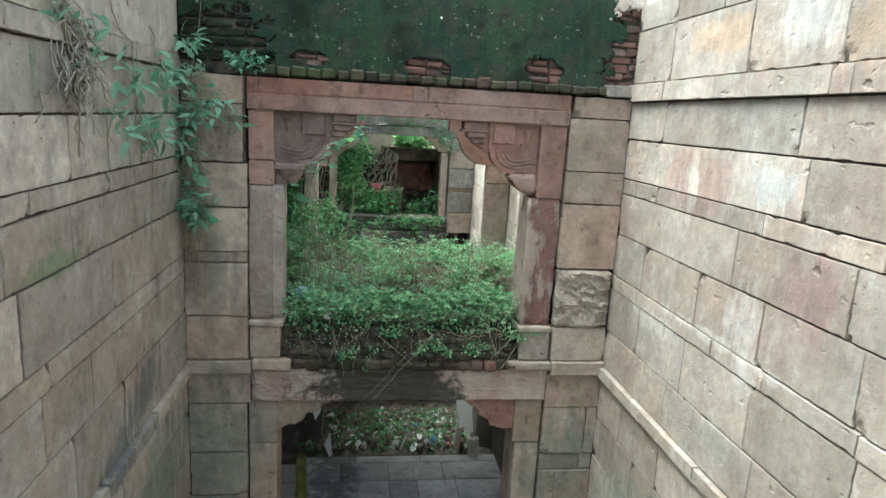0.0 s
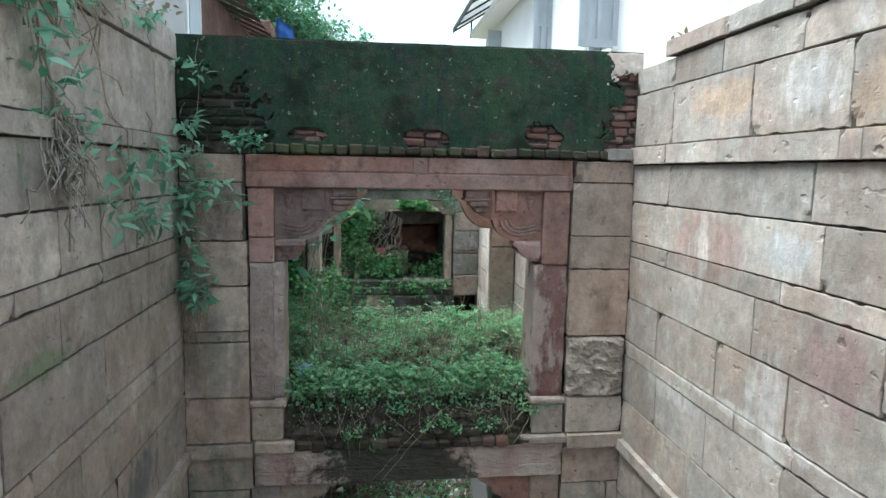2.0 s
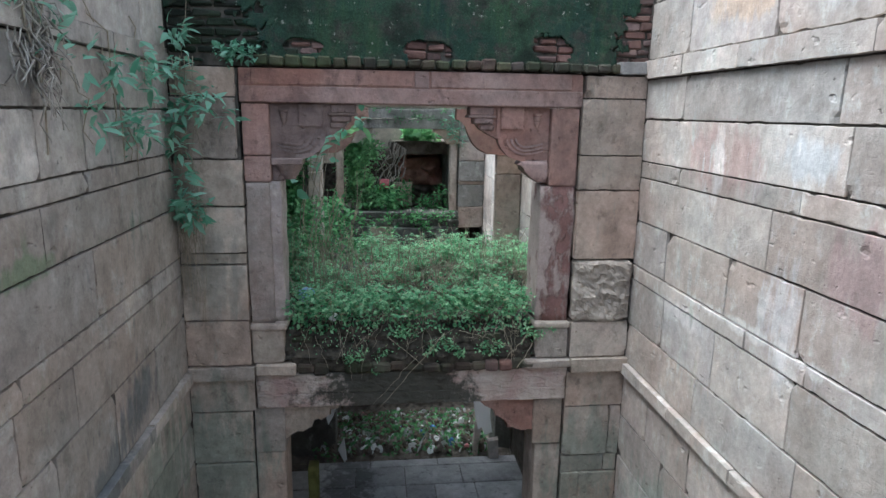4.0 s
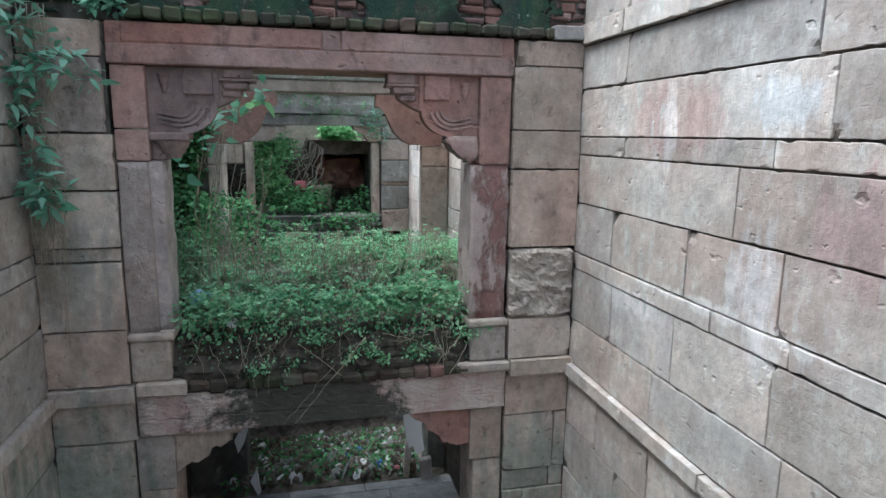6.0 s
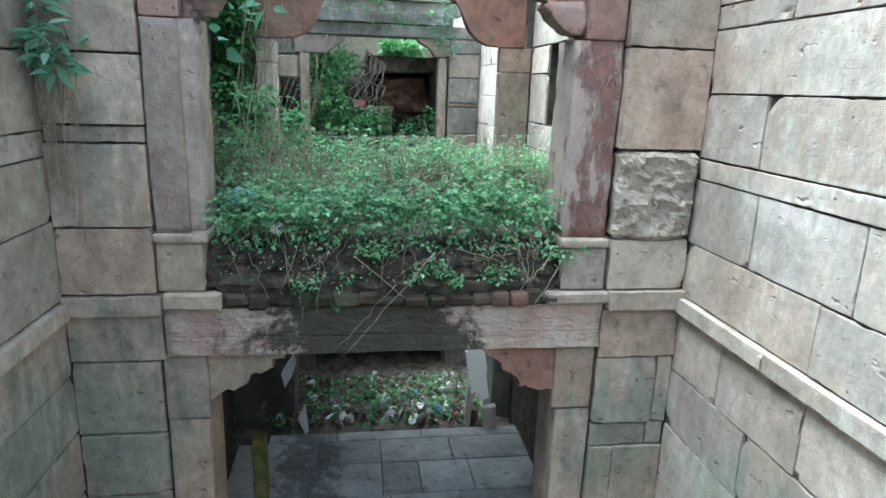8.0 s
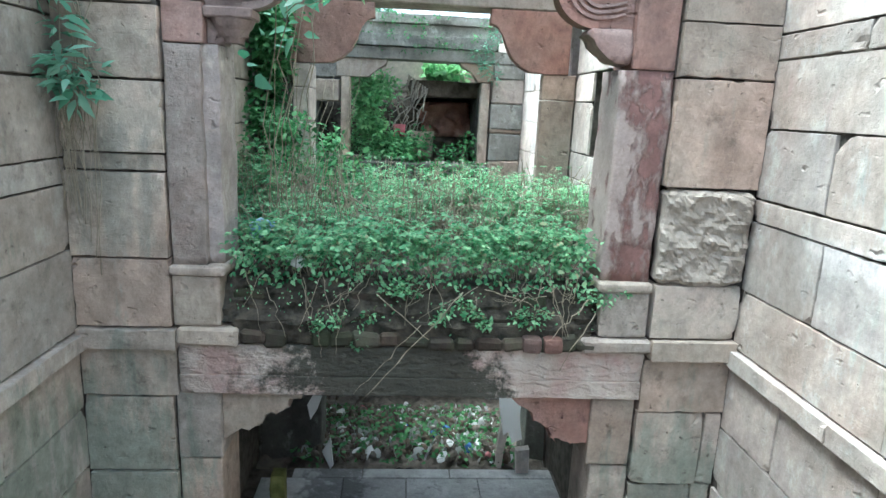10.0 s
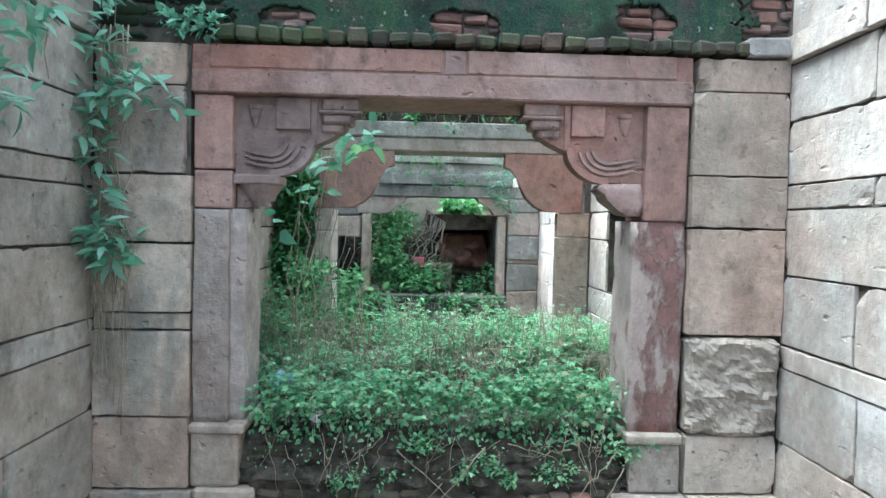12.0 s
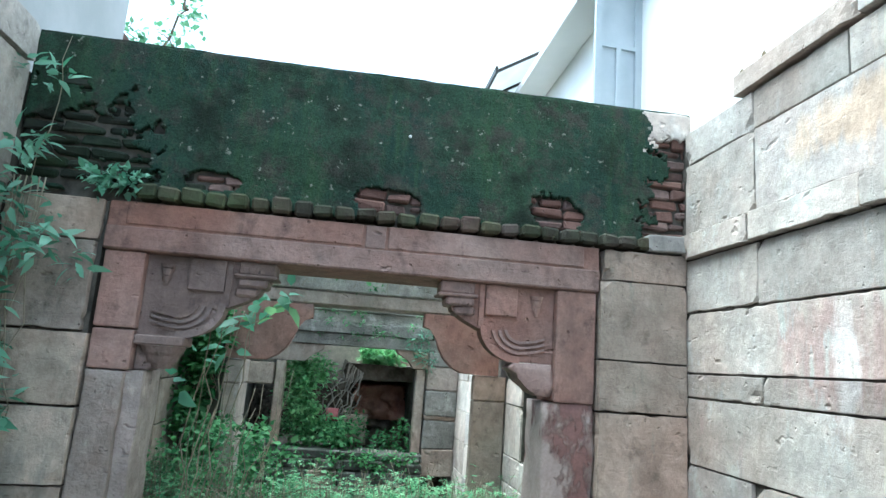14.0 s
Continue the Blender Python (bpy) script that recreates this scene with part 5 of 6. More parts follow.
# plants on top of the second portal
cs = [(rng.uniform(-0.5, 1.8), P2 + 0.02 + rng.gauss(0, 0.06), 1.90 + rng.gauss(0, 0.09)) for _ in range(70)]
clump("wall_top_weed", "scrubby weeds and dry stalks on the second portal's top", cs, 14, 0.08, 0.05, DARK_LEAF,
      [(wander((-0.5 + 0.055 * k, P2 - 0.03, 1.97), (-0.5 + 0.055 * k + rng.gauss(0, 0.07), P2 - 0.08, 1.74 - abs(rng.gauss(0, 0.07))), 5, 0.04), 0.004, 0.002) for k in range(36)], seed=34)
# moss and grass in the third portal's broken courses
cs = [(rng.uniform(-0.8, 1.6), P3 - 0.06 + rng.gauss(0, 0.03), rng.choice((1.32, 1.47, 1.62, 1.74)) + rng.gauss(0, 0.015)) for _ in range(60)]
clump("ledge_weed", "moss and small weeds in the broken lintel courses", cs, 14, 0.055, 0.035, DARK_LEAF, seed=47)
cs = [(1.35 + rng.gauss(0, 0.10), P3 - 0.08 + rng.gauss(0, 0.03), 1.22 + rng.gauss(0, 0.16)) for _ in range(18)]
clump("grass_tuft", "pale tuft of grass hanging at the lintel's end", cs, 14, 0.06, 0.07, CREEPER_LEAF, seed=48, slim=0.35)
# bushes before the third portal and in the niche
cs = [(-0.14 + rng.gauss(0, 0.14), 10.55 + rng.gauss(0, 0.12), 0.78 + rng.gauss(0, 0.12)) for _ in range(55)]
cs += [(-0.20 + rng.gauss(0, 0.12), 10.55 + rng.gauss(0, 0.12), 0.35 + rng.gauss(0, 0.16)) for _ in range(45)]
cs += [(0.10 + rng.gauss(0, 0.16), 10.5 + rng.gauss(0, 0.12), 0.10 + rng.gauss(0, 0.10)) for _ in range(40)]
clump("shrub", "light green shrub growing out of the ruined niche", cs, 26, 0.14, 0.06, BRIGHT_LEAF, [(wander((0.2 * k - 0.2, 11.0, -0.2), (0.15 * k - 0.4, 10.9, 0.9), 6, 0.08), 0.012, 0.006) for k in range(5)], seed=35)
cs = [(rng.uniform(-0.6, 1.25), 10.35 + rng.gauss(0, 0.1), -0.05 + rng.gauss(0.05, 0.10)) for _ in range(60)]
clump("shrub", "low dark weeds along the third portal's ledge", cs, 20, 0.12, 0.06, DARK_LEAF, seed=36)
cs = [(rng.uniform(-0.6, 1.3), 9.95 + rng.gauss(0, 0.04), -0.12 - abs(rng.gauss(0, 0.16))) for _ in range(70)]
clump("ledge_weed", "trailing weeds over the third portal's ledge", cs, 14, 0.09, 0.055, DARK_LEAF, seed=39)
cs = [(0.82 + rng.gauss(0, 0.14), 11.0 + rng.gauss(0, 0.1), 1.0 + abs(rng.gauss(0, 0.07))) for _ in range(26)]
clump("grass_tuft", "bright green grass tuft on the broken vault", cs, 16, 0.10, 0.10, BRIGHT_LEAF, seed=37, flat=1.5)
cs = [(-0.6 + rng.gauss(0, 0.22), 9.0 + rng.gauss(0, 0.4), rng.uniform(-0.6, 0.25)) for _ in range(60)]
clump("shrub", "dark shrub filling the corner of the shaft", cs, 18, 0.13, 0.08, DARK_LEAF,
      [(wander((-0.7 + 0.1 * k, 9.0, -2.9), (-0.7 + 0.1 * k, 9.0, 0.1), 6, 0.08), 0.015, 0.006) for k in range(4)], seed=38)
t = tagged(new("tree_roots"), "bare grey roots hanging in the ruined niche", "roots")


def strand(parent, pts, r0, r1, mat=ROOT):
    v, f = tube(pts, r0, r1)
    return put("root", mesh_from("root", v, f, mat, True), parent)


for k in range(9):
    strand(t, wander((0.36 + 0.03 * k, 10.5, 1.0 - 0.02 * k), (0.08 + 0.05 * k, 10.42, 0.28), 7, 0.07), 0.014, 0.008)
for k in range(14):
    x = rng.uniform(0.5, 1.1)
    strand(t, wander((x, 10.1, -0.08), (x + rng.gauss(0, 0.06), 9.96, -0.5), 5, 0.03), 0.010, 0.005)
tagged(part("cloth", eroded(0.18, 0.33, 10.42, 10.5, 0.20, 0.36, 0.04, 4, 2), PINK_CLOTH, smooth=True), "faded red cloth caught in the roots", "cloth")

# creepers on the left wall and pier
def wall_creeper():
    spots = [(3.00, 2.40, 7), (3.25, 2.42, 6), (3.12, 2.2, 5), (3.25, 1.95, 6), (3.45, 1.72, 5), (4.15, 1.55, 6), (4.25, 1.30, 6), (4.35, 1.20, 4), (3.75, 1.42, 3), (3.5, 2.52, 5),
             (4.6, 1.78, 4), (4.75, 1.62, 4), (4.1, 2.58, 4), (4.6, 2.6, 4)]
    cs, st = [], []
    for y, z, n in spots:
        for k in range(n):
            cs.append((LEFT + 0.05 + abs(rng.gauss(0, 0.05)), y + rng.gauss(0, 0.10), z + rng.gauss(0, 0.07)))
        st.append((wander((LEFT + 0.02, y, z + 0.2), (LEFT + 0.05, y + 0.1, z - 0.2), 4, 0.05), 0.006, 0.003))
    st.append((wander((LEFT + 0.03, 3.2, 2.6), (LEFT + 0.03, 3.4, 1.2), 8, 0.08), 0.010, 0.006))
    for k in range(16):
        y = 3.0 + rng.uniform(0, 0.7)
        st.append((wander((LEFT + 0.02, y, 2.45 + rng.uniform(0, 0.2)), (LEFT + 0.08, y + rng.gauss(0.05, 0.25), 2.2 + rng.uniform(-0.5, 0.3)), 5, 0.08), 0.006, 0.004))
    st.append((wander((LEFT + 0.03, 3.9, 2.4), (LEFT + 0.03, 4.3, 1.1), 8, 0.08), 0.007, 0.004))
    clump("creeper", "patchy green creeper hanging on the shaded wall", cs, 6, 0.085, 0.10, CREEPER_LEAF, st, seed=41, slim=0.6)


wall_creeper()


def pier_creeper():
    cs, st = [], []
    for x, z, n in ((-1.33, 1.66, 4), (-1.10, 1.50, 5), (-0.98, 1.40, 3), (-1.30, 1.40, 4), (-1.34, 1.15, 5), (-1.36, 1.30, 3), (-1.22, 0.62, 8), (-1.27, 0.72, 6), (-1.30, 0.90, 3), (-1.28, 2.0, 3), (-1.30, 2.35, 3), (-1.27, 1.85, 2)):
        for k in range(n):
            cs.append((max(LEFT + 0.05, x - 0.05 + rng.gauss(0, 0.05)), FACE - 0.09 - abs(rng.gauss(0, 0.05)), z + rng.gauss(0, 0.04)))
    for k in range(6):
        st.append((wander((-1.38 + 0.03 * k, FACE - 0.06, 1.8), (-1.36 + 0.02 * k, FACE - 0.07, 0.1 - 0.09 * k), 9, 0.05), 0.005, 0.003))
    for k in range(26):
        x = -1.34 + rng.gauss(0, 0.035)
        st.append((wander((x, FACE - 0.09, 0.6), (x + rng.gauss(0, 0.04), FACE - 0.07, rng.uniform(-0.1, 0.3)), 5, 0.03), 0.003, 0.002))
    st.append((wander((-1.32, FACE - 0.02, 1.8), (-1.25, FACE - 0.03, 2.6), 6, 0.05), 0.004, 0.002))
    clump("creeper", "leafy creeper trailing down the stone pier", cs, 8, 0.075, 0.10, CREEPER_LEAF, st, seed=42, slim=0.55)


pier_creeper()
cs = [(-0.98 + rng.gauss(0, 0.08), FACE - 0.02, 1.86 + rng.gauss(0, 0.03)) for _ in range(12)]
clump("ledge_weed", "bluish green weed growing on the brick ledge", cs, 14, 0.05, 0.05, CREEPER_LEAF, seed=43)

# dry root tuft on the left wall
t = tagged(new("root_tuft"), "tuft of dry grey roots hanging from a wall joint", "roots")
for k in range(60):
    y = 3.4 + rng.gauss(0, 0.08)
    z = 1.78 + rng.gauss(0, 0.10)
    strand(t, wander((LEFT + 0.02, y, z), (LEFT + 0.06 + abs(rng.gauss(0, 0.05)), y - rng.uniform(-0.1, 0.3), z - rng.uniform(0.1, 0.42)), 5, 0.05), 0.006, 0.003)
for k in range(8):
    y = 3.1 + rng.uniform(0, 0.9)
    strand(t, wander((LEFT + 0.03, y, 2.5), (LEFT + 0.09, y + rng.gauss(0.2, 0.25), 2.42 + rng.gauss(0, 0.1)), 4, 0.04), 0.005, 0.003)

# dry sprigs on the right wall's top
cs = [(RIGHT + 0.05, 4.66 + rng.gauss(0, 0.05), 2.56 + rng.gauss(0, 0.03)) for _ in range(6)]
clump("dry_weed", "small dry weed on top of the pale wall", cs, 12, 0.05, 0.05, DRY_LEAF, [(wander((RIGHT + 0.05, 4.66, 2.48), c, 3, 0.02), 0.003, 0.002) for c in cs], seed=44)
# grass along the left wall's top
cs = [(LEFT - 0.1 + rng.gauss(0, 0.08), rng.uniform(3.6, 5.1), 2.66 + abs(rng.gauss(0, 0.03))) for _ in range(40)]
clump("wall_top_weed", "low weeds and dead leaves on the shaded wall's coping", cs, 10, 0.07, 0.05, DRY_LEAF, seed=45)

# ---- litter ----
def bag(x, y, z, s, mat, label, seed):
    b = bmesh.new()
    bmesh.ops.create_icosphere(b, subdivisions=3, radius=s)
    for q in b.verts:
        q.co *= 1 + 0.45 * noise.noise(q.co * (2.2 / s * 0.5) + Vector((seed, 0, 0)))
        q.co.z *= 0.8
        q.co += Vector((x, y, z))
    return tagged(part("plastic_bag", b, mat, smooth=True), label, "plastic bag")


bag(-0.50, FACE + 0.30, -0.14, 0.075, BLUE_PLASTIC, "crumpled blue plastic wrapper caught in the weeds", 1)
bag(-0.27, FACE + 0.14, -0.29, 0.05, PLASTIC_AND_GLARE, "crumpled clear plastic bag in the weeds", 2)

verts, faces = [], []
r = random.Random(77)
base, axis, normal, ln, wd = [], [], [], [], []
for i in range(1700):
    x, y = r.uniform(-0.7, 1.6), r.uniform(P2 - 0.2, 9.4)
    base.append((x, y, LOW - 0.06 - 0.23 * max(0, y - P2) + 0.06 + r.uniform(-0.05, 0.10)))
    axis.append((r.gauss(0, 1), r.gauss(0, 1), r.gauss(0.2, 0.4)))
    normal.append((r.gauss(0, 0.5), r.gauss(-0.3, 0.5), 1))
    s = r.uniform(0.03, 0.08)
    ln.append(s)
    wd.append(s * 0.7)
tagged(put("ground_weeds", leaves_mesh("ground_weeds", base, axis, normal, ln, wd, DARK_LEAF)), "leafy weeds and dead leaves growing through the rubbish", "weeds", kind="stuff")
for mat, nm, lb, n in ((PLASTIC_AND_GLARE, "litter", "scraps of white plastic and paper litter", 300), (RUBBLE, "rubble", "broken stones and clods", 520), (PINK_CLOTH, "litter", "scraps of red cloth and wrapper", 5), (TARP, "litter", "scraps of blue plastic", 6), (BARK, "twigs", "brown husks and twigs", 260)):
    b = bmesh.new()
    for i in range(n):
        x, y = r.uniform(-0.65, 1.55), r.uniform(P2 - 0.15, 9.5)
        s = r.uniform(0.015, 0.055)
        m4 = Matrix.LocRotScale((x, y, LOW - 0.06 - 0.23 * max(0, y - P2) + 0.07 + r.uniform(-0.02, 0.03)), Euler((r.uniform(0, 6), r.uniform(0, 6), r.uniform(0, 6))), (s * 1.6, s, s * (0.12 if mat is PLASTIC_AND_GLARE else 0.8)))
        bmesh.ops.create_icosphere(b, subdivisions=1, radius=1, matrix=m4)
    tagged(part(nm, b, mat), lb, nm, kind="stuff")

# broken panels leaning at the second portal's foot
def slab_piece(pts, y, th, mat, label, lean=0.0):
    b = prism(pts, y, y + th, bev=0.006)
    for q in b.verts:
        q.co.y += lean * (q.co.z - pts[0][1])
    return tagged(part("broken_slab", b, mat), label, "stone slab")


slab_piece([(1.32, -2.06), (1.37, -2.03), (1.42, -2.05), (1.51, -2.02), (1.535, -2.2), (1.515, -2.3), (1.54, -2.47), (1.44, -2.50), (1.41, -2.40), (1.36, -2.44), (1.335, -2.26)], P2 - 0.2, 0.05, WHITEWASH, "pale broken stone slab leaning on the pier", 0.5)
slab_piece([(1.37, -2.44), (1.45, -2.52), (1.42, -2.66), (1.40, -2.92), (1.33, -2.92), (1.35, -2.62)], P2 - 0.18, 0.06, CREAM_STONE, "thin pale broken slab standing on the landing")
slab_piece([(1.50, -2.62), (1.63, -2.60), (1.64, -2.90), (1.52, -2.91)], P2 - 0.36, 0.08, CREAM_STONE, "chipped stone piece propped by the pier")
slab_piece([(-0.53, -2.25), (-0.47, -2.15), (-0.415, -2.08), (-0.388, -2.16), (-0.43, -2.28), (-0.49, -2.37)], P2 - 0.2, 0.03, WHITEWASH, "pale triangular scrap of slab", 0.5)
slab_piece([(-0.38, -2.72), (-0.30, -2.56), (-0.27, -2.86), (-0.30, -2.90)], P2 - 0.25, 0.03, WHITEWASH, "pale triangular scrap of slab leaning on the pier")

# mossy post inside the lower chamber
tagged(part("stone_post", eroded(-0.60, -0.50, 6.2, 6.32, LOW, -2.15, 0.012, 6, 5), plain("yellow_moss", (0.10, 0.11, 0.03), (0.22, 0.21, 0.07), 9), smooth=True),
       "narrow post with yellow-green moss inside the lower chamber", "post")

# ---- bricks of the parapet ----
x = -0.80
while x < 2.06:
    w = rng.uniform(0.098, 0.106)
    if not 0.36 < x < 0.40:
        y = FACE - 0.055 + rng.uniform(-0.012, 0.018)
        part("brick", box(x, x + w, y, FACE + 0.2, 1.745 + rng.uniform(0, 0.010), 1.752 + rng.uniform(0.060, 0.080), 0.013, jit=0.008), MOSS_BRICK, parapet)
    x += w + rng.uniform(0.010, 0.018)
for row in range(10):
    z = 1.832 + row * 0.066
    x = PX0 - (row % 2) * 0.1
    while x < PX1:
        w = rng.uniform(0.12, 0.22)
        if any(hole(x + w * q, z + 0.03) for q in (0.1, 0.5, 0.9)):
            a, b = max(x, PX0), min(x + w - 0.012, PX1)
            if b - a > 0.03:
                mt = BLACK_BRICK if a < -0.62 else BRICK
                part("brick", box(a, b, FACE + 0.030 + rng.uniform(0, 0.035), FACE + 0.12, z + rng.uniform(-0.010, 0.008), z + 0.052 + rng.uniform(-0.012, 0.005), 0.011, jit=0.013), mt, parapet)
        x += w
# bricks on the slab's edge under the soil
x = -0.56
while x < 1.40:
    w = rng.uniform(0.10, 0.17)
    if rng.random() < 0.8:
        part("brick", box(x, x + w + 0.004, FACE - 0.06 + rng.uniform(0, 0.02), FACE + 0.2, -0.745, -0.745 + rng.uniform(0.065, 0.095), 0.02, jit=0.014),
             MOSS_BRICK, portal)
    x += w
for a, b in ((1.035, 1.145), (1.155, 1.27)):
    part("brick", box(a, b, FACE - 0.085, FACE + 0.1, -0.748, -0.655, 0.028, seg=2, jit=0.006), BRICK, portal, "worn red brick")
for z in (-0.64, -0.57, -0.50):
    x = -0.60
    while x < 1.44:
        w = rng.uniform(0.14, 0.24)
        if rng.random() < 0.55:
            part("brick", box(x, x + w - 0.015, FACE + 0.03 + rng.uniform(0, 0.05), FACE + 0.25, z, z + 0.055, 0.01, jit=0.008), MOSS_BRICK, soil_edge)
        x += w

# ---- paving of the landing ----
for a, b, xs in ((7.30, 7.46, (-0.64, 0.02, 0.86, 1.86)), (6.90, 7.295, (-0.92, -0.15, 0.44, 1.12, 1.86)), (6.42, 6.895, (-0.92, -0.2, 0.44, 0.78, 1.25, 1.86)), (5.95, 6.415, (-0.92, 0.1, 0.5, 1.1, 1.86)),
                 (5.45, 5.945, (-0.92, -0.1, 0.7, 1.3, 1.86)), (4.76, 5.445, (-1.44, -0.5, 0.3, 1.0, 1.6, 2.3))):
    for u, w in zip(xs, xs[1:]):
        part("paving_slab", box(u + 0.004, w - 0.004, a + 0.004, b - 0.004, LOW - 0.10, LOW + rng.uniform(-0.004, 0.004), 0.006), PAVING, floor_lower)

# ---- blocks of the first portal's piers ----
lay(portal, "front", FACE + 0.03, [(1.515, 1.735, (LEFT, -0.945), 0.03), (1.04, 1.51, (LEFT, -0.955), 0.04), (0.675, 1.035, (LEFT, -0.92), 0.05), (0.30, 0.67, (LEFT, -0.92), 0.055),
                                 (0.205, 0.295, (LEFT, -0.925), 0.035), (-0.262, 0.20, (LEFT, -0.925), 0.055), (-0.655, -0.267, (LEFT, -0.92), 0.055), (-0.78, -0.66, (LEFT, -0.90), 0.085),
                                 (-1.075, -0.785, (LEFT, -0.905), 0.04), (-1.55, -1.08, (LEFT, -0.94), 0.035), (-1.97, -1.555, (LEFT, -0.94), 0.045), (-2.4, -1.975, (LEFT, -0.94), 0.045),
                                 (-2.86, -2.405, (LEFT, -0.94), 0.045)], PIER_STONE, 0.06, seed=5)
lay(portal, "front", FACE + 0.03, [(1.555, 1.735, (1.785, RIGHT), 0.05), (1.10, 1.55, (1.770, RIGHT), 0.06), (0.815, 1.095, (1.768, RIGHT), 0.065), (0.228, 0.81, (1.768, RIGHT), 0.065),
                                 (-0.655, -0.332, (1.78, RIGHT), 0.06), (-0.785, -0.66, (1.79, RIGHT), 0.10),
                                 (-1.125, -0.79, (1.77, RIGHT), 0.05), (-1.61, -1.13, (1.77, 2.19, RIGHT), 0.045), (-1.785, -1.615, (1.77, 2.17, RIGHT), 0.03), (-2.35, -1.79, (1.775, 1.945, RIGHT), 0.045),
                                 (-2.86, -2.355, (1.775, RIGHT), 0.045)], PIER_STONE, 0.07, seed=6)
bm = box(1.785, RIGHT - 0.01, FACE - 0.05, FACE + 0.10, -0.325, 0.215, 0.03)
bmesh.ops.subdivide_edges(bm, edges=list(bm.edges), cuts=28, use_grid_fill=True)
for q in bm.verts:
    p = q.co * 1.0
    t = Vector((p.x * 5 + p.z * 3, p.y * 5, p.z * 7 - p.x * 3))
    d = 0.024 - 0.040 * abs(noise.noise(t)) + 0.016 * noise.noise(p * 6) - 0.032 * abs(noise.noise(t * 2.1)) - 0.016 * abs(noise.noise(t * 4.3)) - 0.008 * abs(noise.noise(t * 9.1)) + 0.008 * noise.noise(p * 45)
    q.co.y -= d if q.co.y < FACE + 0.05 else 0
    q.co.x += 0.014 * noise.noise(p * 8 + Vector((3, 0, 0)))
    q.co.z += 0.012 * noise.noise(p * 8 + Vector((0, 7, 0)))
part("stone_block", bm, ROUGH_STONE, portal, "rough beige split boulder set in the pier")

# ---- blocks of the side walls ----


def fill(known, lo, hi, seed, step=(0.6, 1.05)):
    """Breaks along a course: those known, carried on to both ends."""
    q = random.Random(seed)
    out = sorted(known)
    while out[0] > lo + 0.5:
        out.insert(0, max(lo, out[0] - q.uniform(*step)))
    if out[0] > lo:
        out[0:0] = [lo]
    if out[-1] < hi - 0.15:
        out.append(hi)
    else:
        out[-1] = hi
    return out


WR = FACE + 0.0
right = [(2.29, 2.495, (3.28, 4.04, 4.67), 0.0), (1.862, 2.285, (2.91, 3.69, 4.67), 0.0), (1.71, 1.857, (2.78, 2.92, 3.99, 4.69), 0.035),
         (1.397, 1.705, (3.11, 4.66), 0.0), (1.06, 1.392, (3.0,), 0.0), (0.925, 1.055, (3.3, 4.64), 0.0), (0.568, 0.92, (3.52,), 0.0), (0.183, 0.563, (3.175, 3.88, 4.73), 0.0),
         (0.06, 0.178, (3.08, 3.63), 0.006), (-0.348, 0.055, (3.17, 3.95, 4.69), 0.0), (-0.70, -0.353, (3.06, 4.13), 0.0), (-0.81, -0.705, (3.57, 4.4), 0.045), (-1.22, -0.815, (3.3, 4.1, 4.8), 0.0),
         (-1.62, -1.225, (3.7, 4.5), 0.0), (-2.02, -1.625, (3.4, 4.2), 0.0), (-2.42, -2.025, (3.8, 4.6), 0.0), (-2.86, -2.425, (3.5, 4.3), 0.0)]
lay(wall_right, "right", RIGHT, [(a, b, fill(k, Y0, WR, i), p) for i, (a, b, k, p) in enumerate(right)], WALL_STONE, seed=2)
lay(wall_right, "right", RIGHT, [(2.512, 2.63, [q for q in fill((3.34, 3.96, 4.80), Y0, 4.80, 77)], 0.03)], WALL_STONE, 0.24, seed=12)
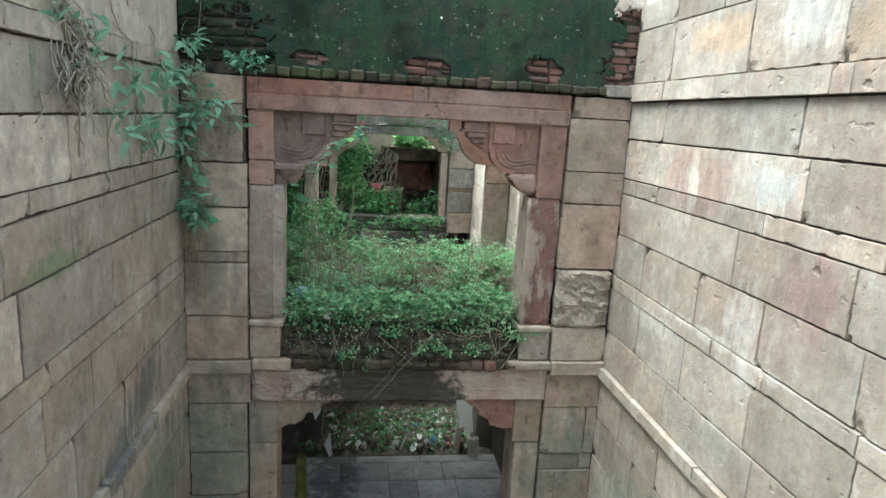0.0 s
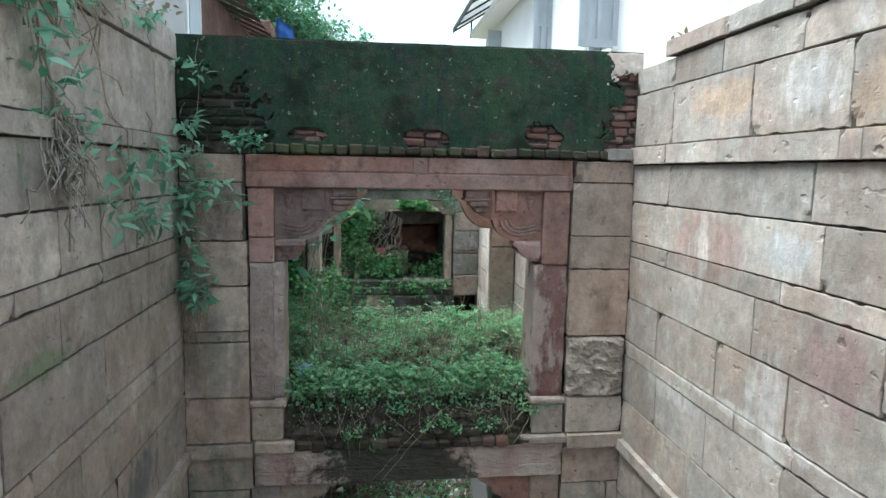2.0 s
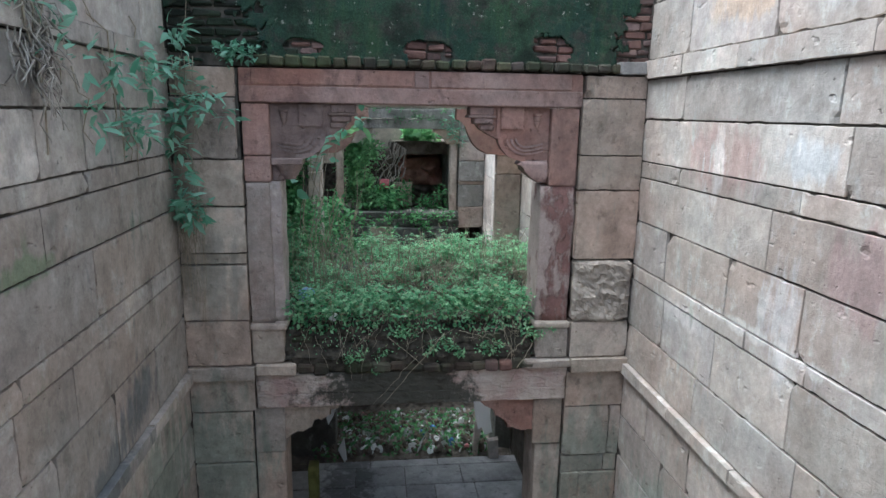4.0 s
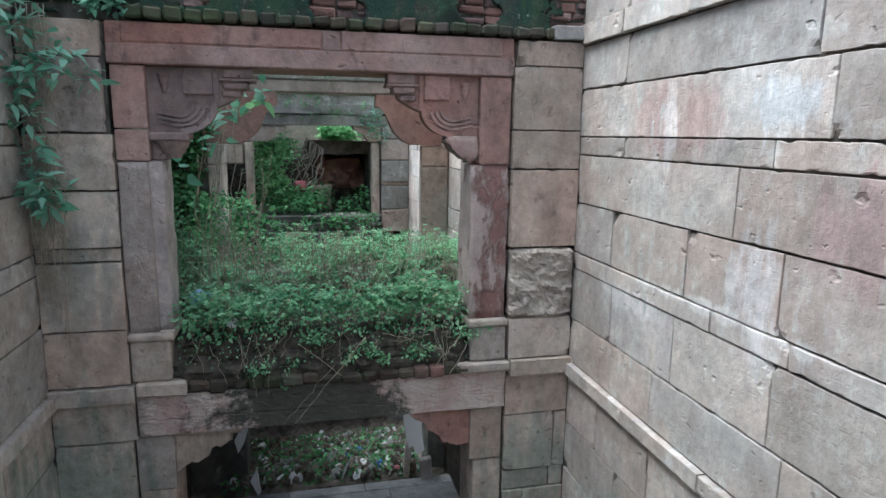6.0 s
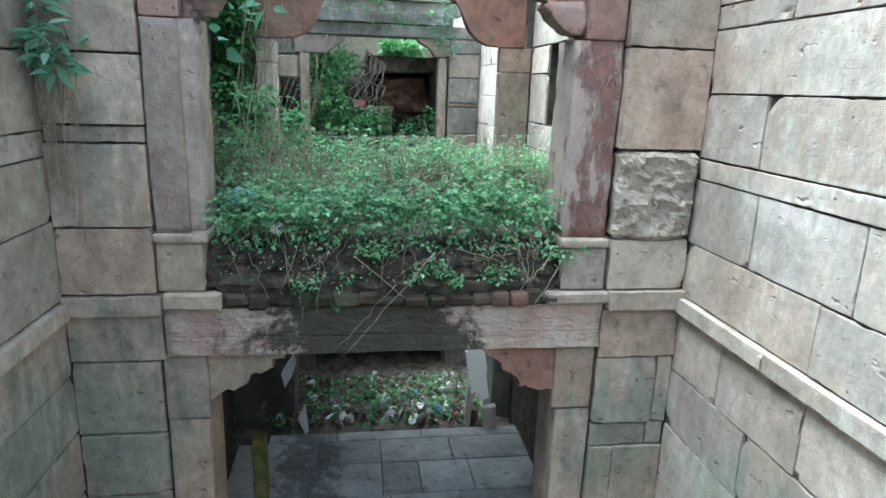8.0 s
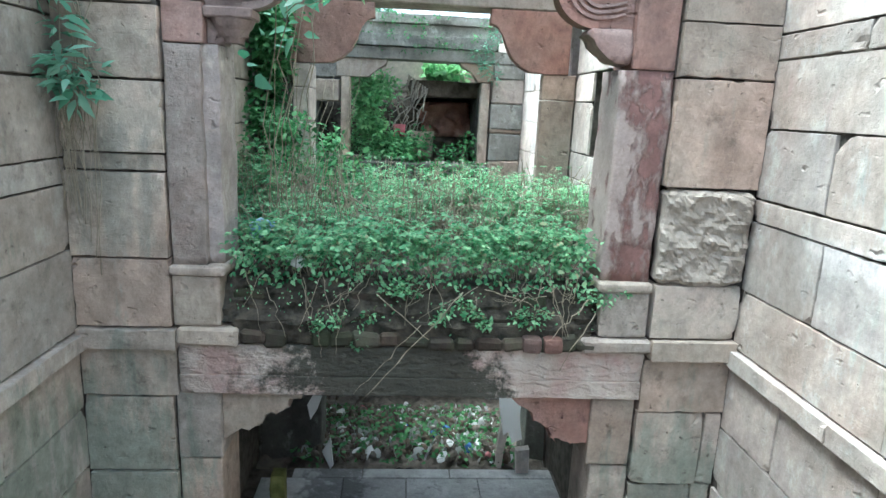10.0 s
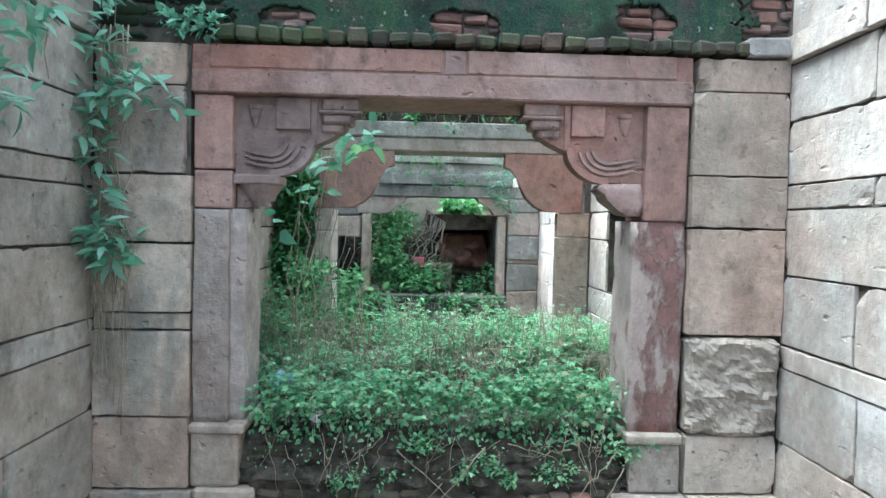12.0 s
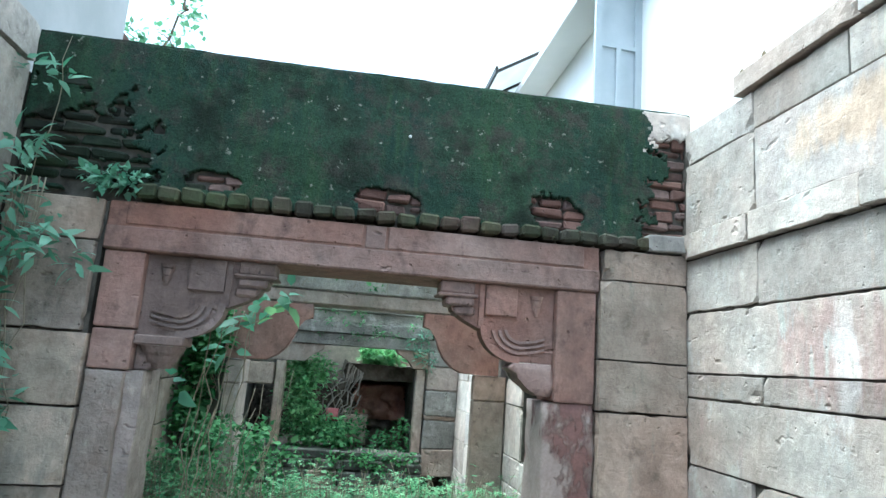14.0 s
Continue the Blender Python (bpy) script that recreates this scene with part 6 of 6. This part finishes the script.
left = [(1.857, 2.425, (2.88, 3.28, 4.85), 0.0), (1.745, 1.852, (3.4, 4.3), 0.03), (1.415, 1.74, (3.37, 4.4), 0.0), (1.085, 1.41, (3.37, 3.85), 0.0), (0.965, 1.08, (2.95, 3.85), 0.0),
        (0.665, 0.96, (3.33,), 0.0), (0.265, 0.66, (3.82,), 0.0), (0.125, 0.26, (3.0,), 0.0), (-0.225, 0.12, (2.92, 3.46), 0.0), (-0.69, -0.23, (3.9, 4.6), 0.0), (-0.80, -0.695, (3.5, 4.4), 0.045),
        (-1.15, -0.805, (3.8, 4.6), 0.0), (-1.52, -1.155, (3.5, 4.3), 0.0), (-1.92, -1.525, (3.9, 4.7), 0.0), (-2.38, -1.925, (3.6, 4.4), 0.0), (-2.86, -2.385, (3.8,), 0.0)]
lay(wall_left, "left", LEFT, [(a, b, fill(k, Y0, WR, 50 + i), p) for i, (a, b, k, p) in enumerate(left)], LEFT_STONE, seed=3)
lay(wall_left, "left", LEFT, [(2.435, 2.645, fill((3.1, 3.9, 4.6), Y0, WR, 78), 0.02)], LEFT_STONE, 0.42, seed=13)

# ---- blocks of the chamber walls ----
cw = [(-0.42, 0.02), (0.025, 0.40), (0.405, 0.75), (0.755, 1.02), (1.025, 1.35), (1.355, 1.9)]
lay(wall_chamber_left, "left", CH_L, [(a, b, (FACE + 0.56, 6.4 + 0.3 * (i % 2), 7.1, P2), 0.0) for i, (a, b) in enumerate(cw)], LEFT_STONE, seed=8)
lay(wall_chamber_right, "right", CH_R, [(-0.42, 0.02, (FACE + 0.56, 6.3, 7.0, P2), 0.0), (0.025, 0.255, (FACE + 0.56, 6.65, 7.2, P2), 0.0), (0.26, 0.60, (FACE + 0.56, 6.64), 0.0), (0.605, 0.94, (FACE + 0.56, 6.64), 0.0),
                                        (0.26, 0.70, (7.21, P2), 0.0), (0.705, 0.94, (7.21, P2), 0.0), (0.945, 1.3, (FACE + 0.56, 6.7, P2), 0.0), (1.305, 1.6, (FACE + 0.56, 6.3, 7.2, P2), 0.0), (1.605, 1.9, (FACE + 0.56, 6.6, P2), 0.0)],
    CREAM_STONE, seed=9)
lay(wall_shaft_right, "right", CH_R - 0.02, [(-0.6 + 0.36 * i, -0.245 + 0.36 * i, (P2 + 0.14, 8.7 + 0.25 * (i % 2), 9.5, P3 + 0.0), 0.012) for i in range(7)], CREAM_STONE, 0.05, seed=10)
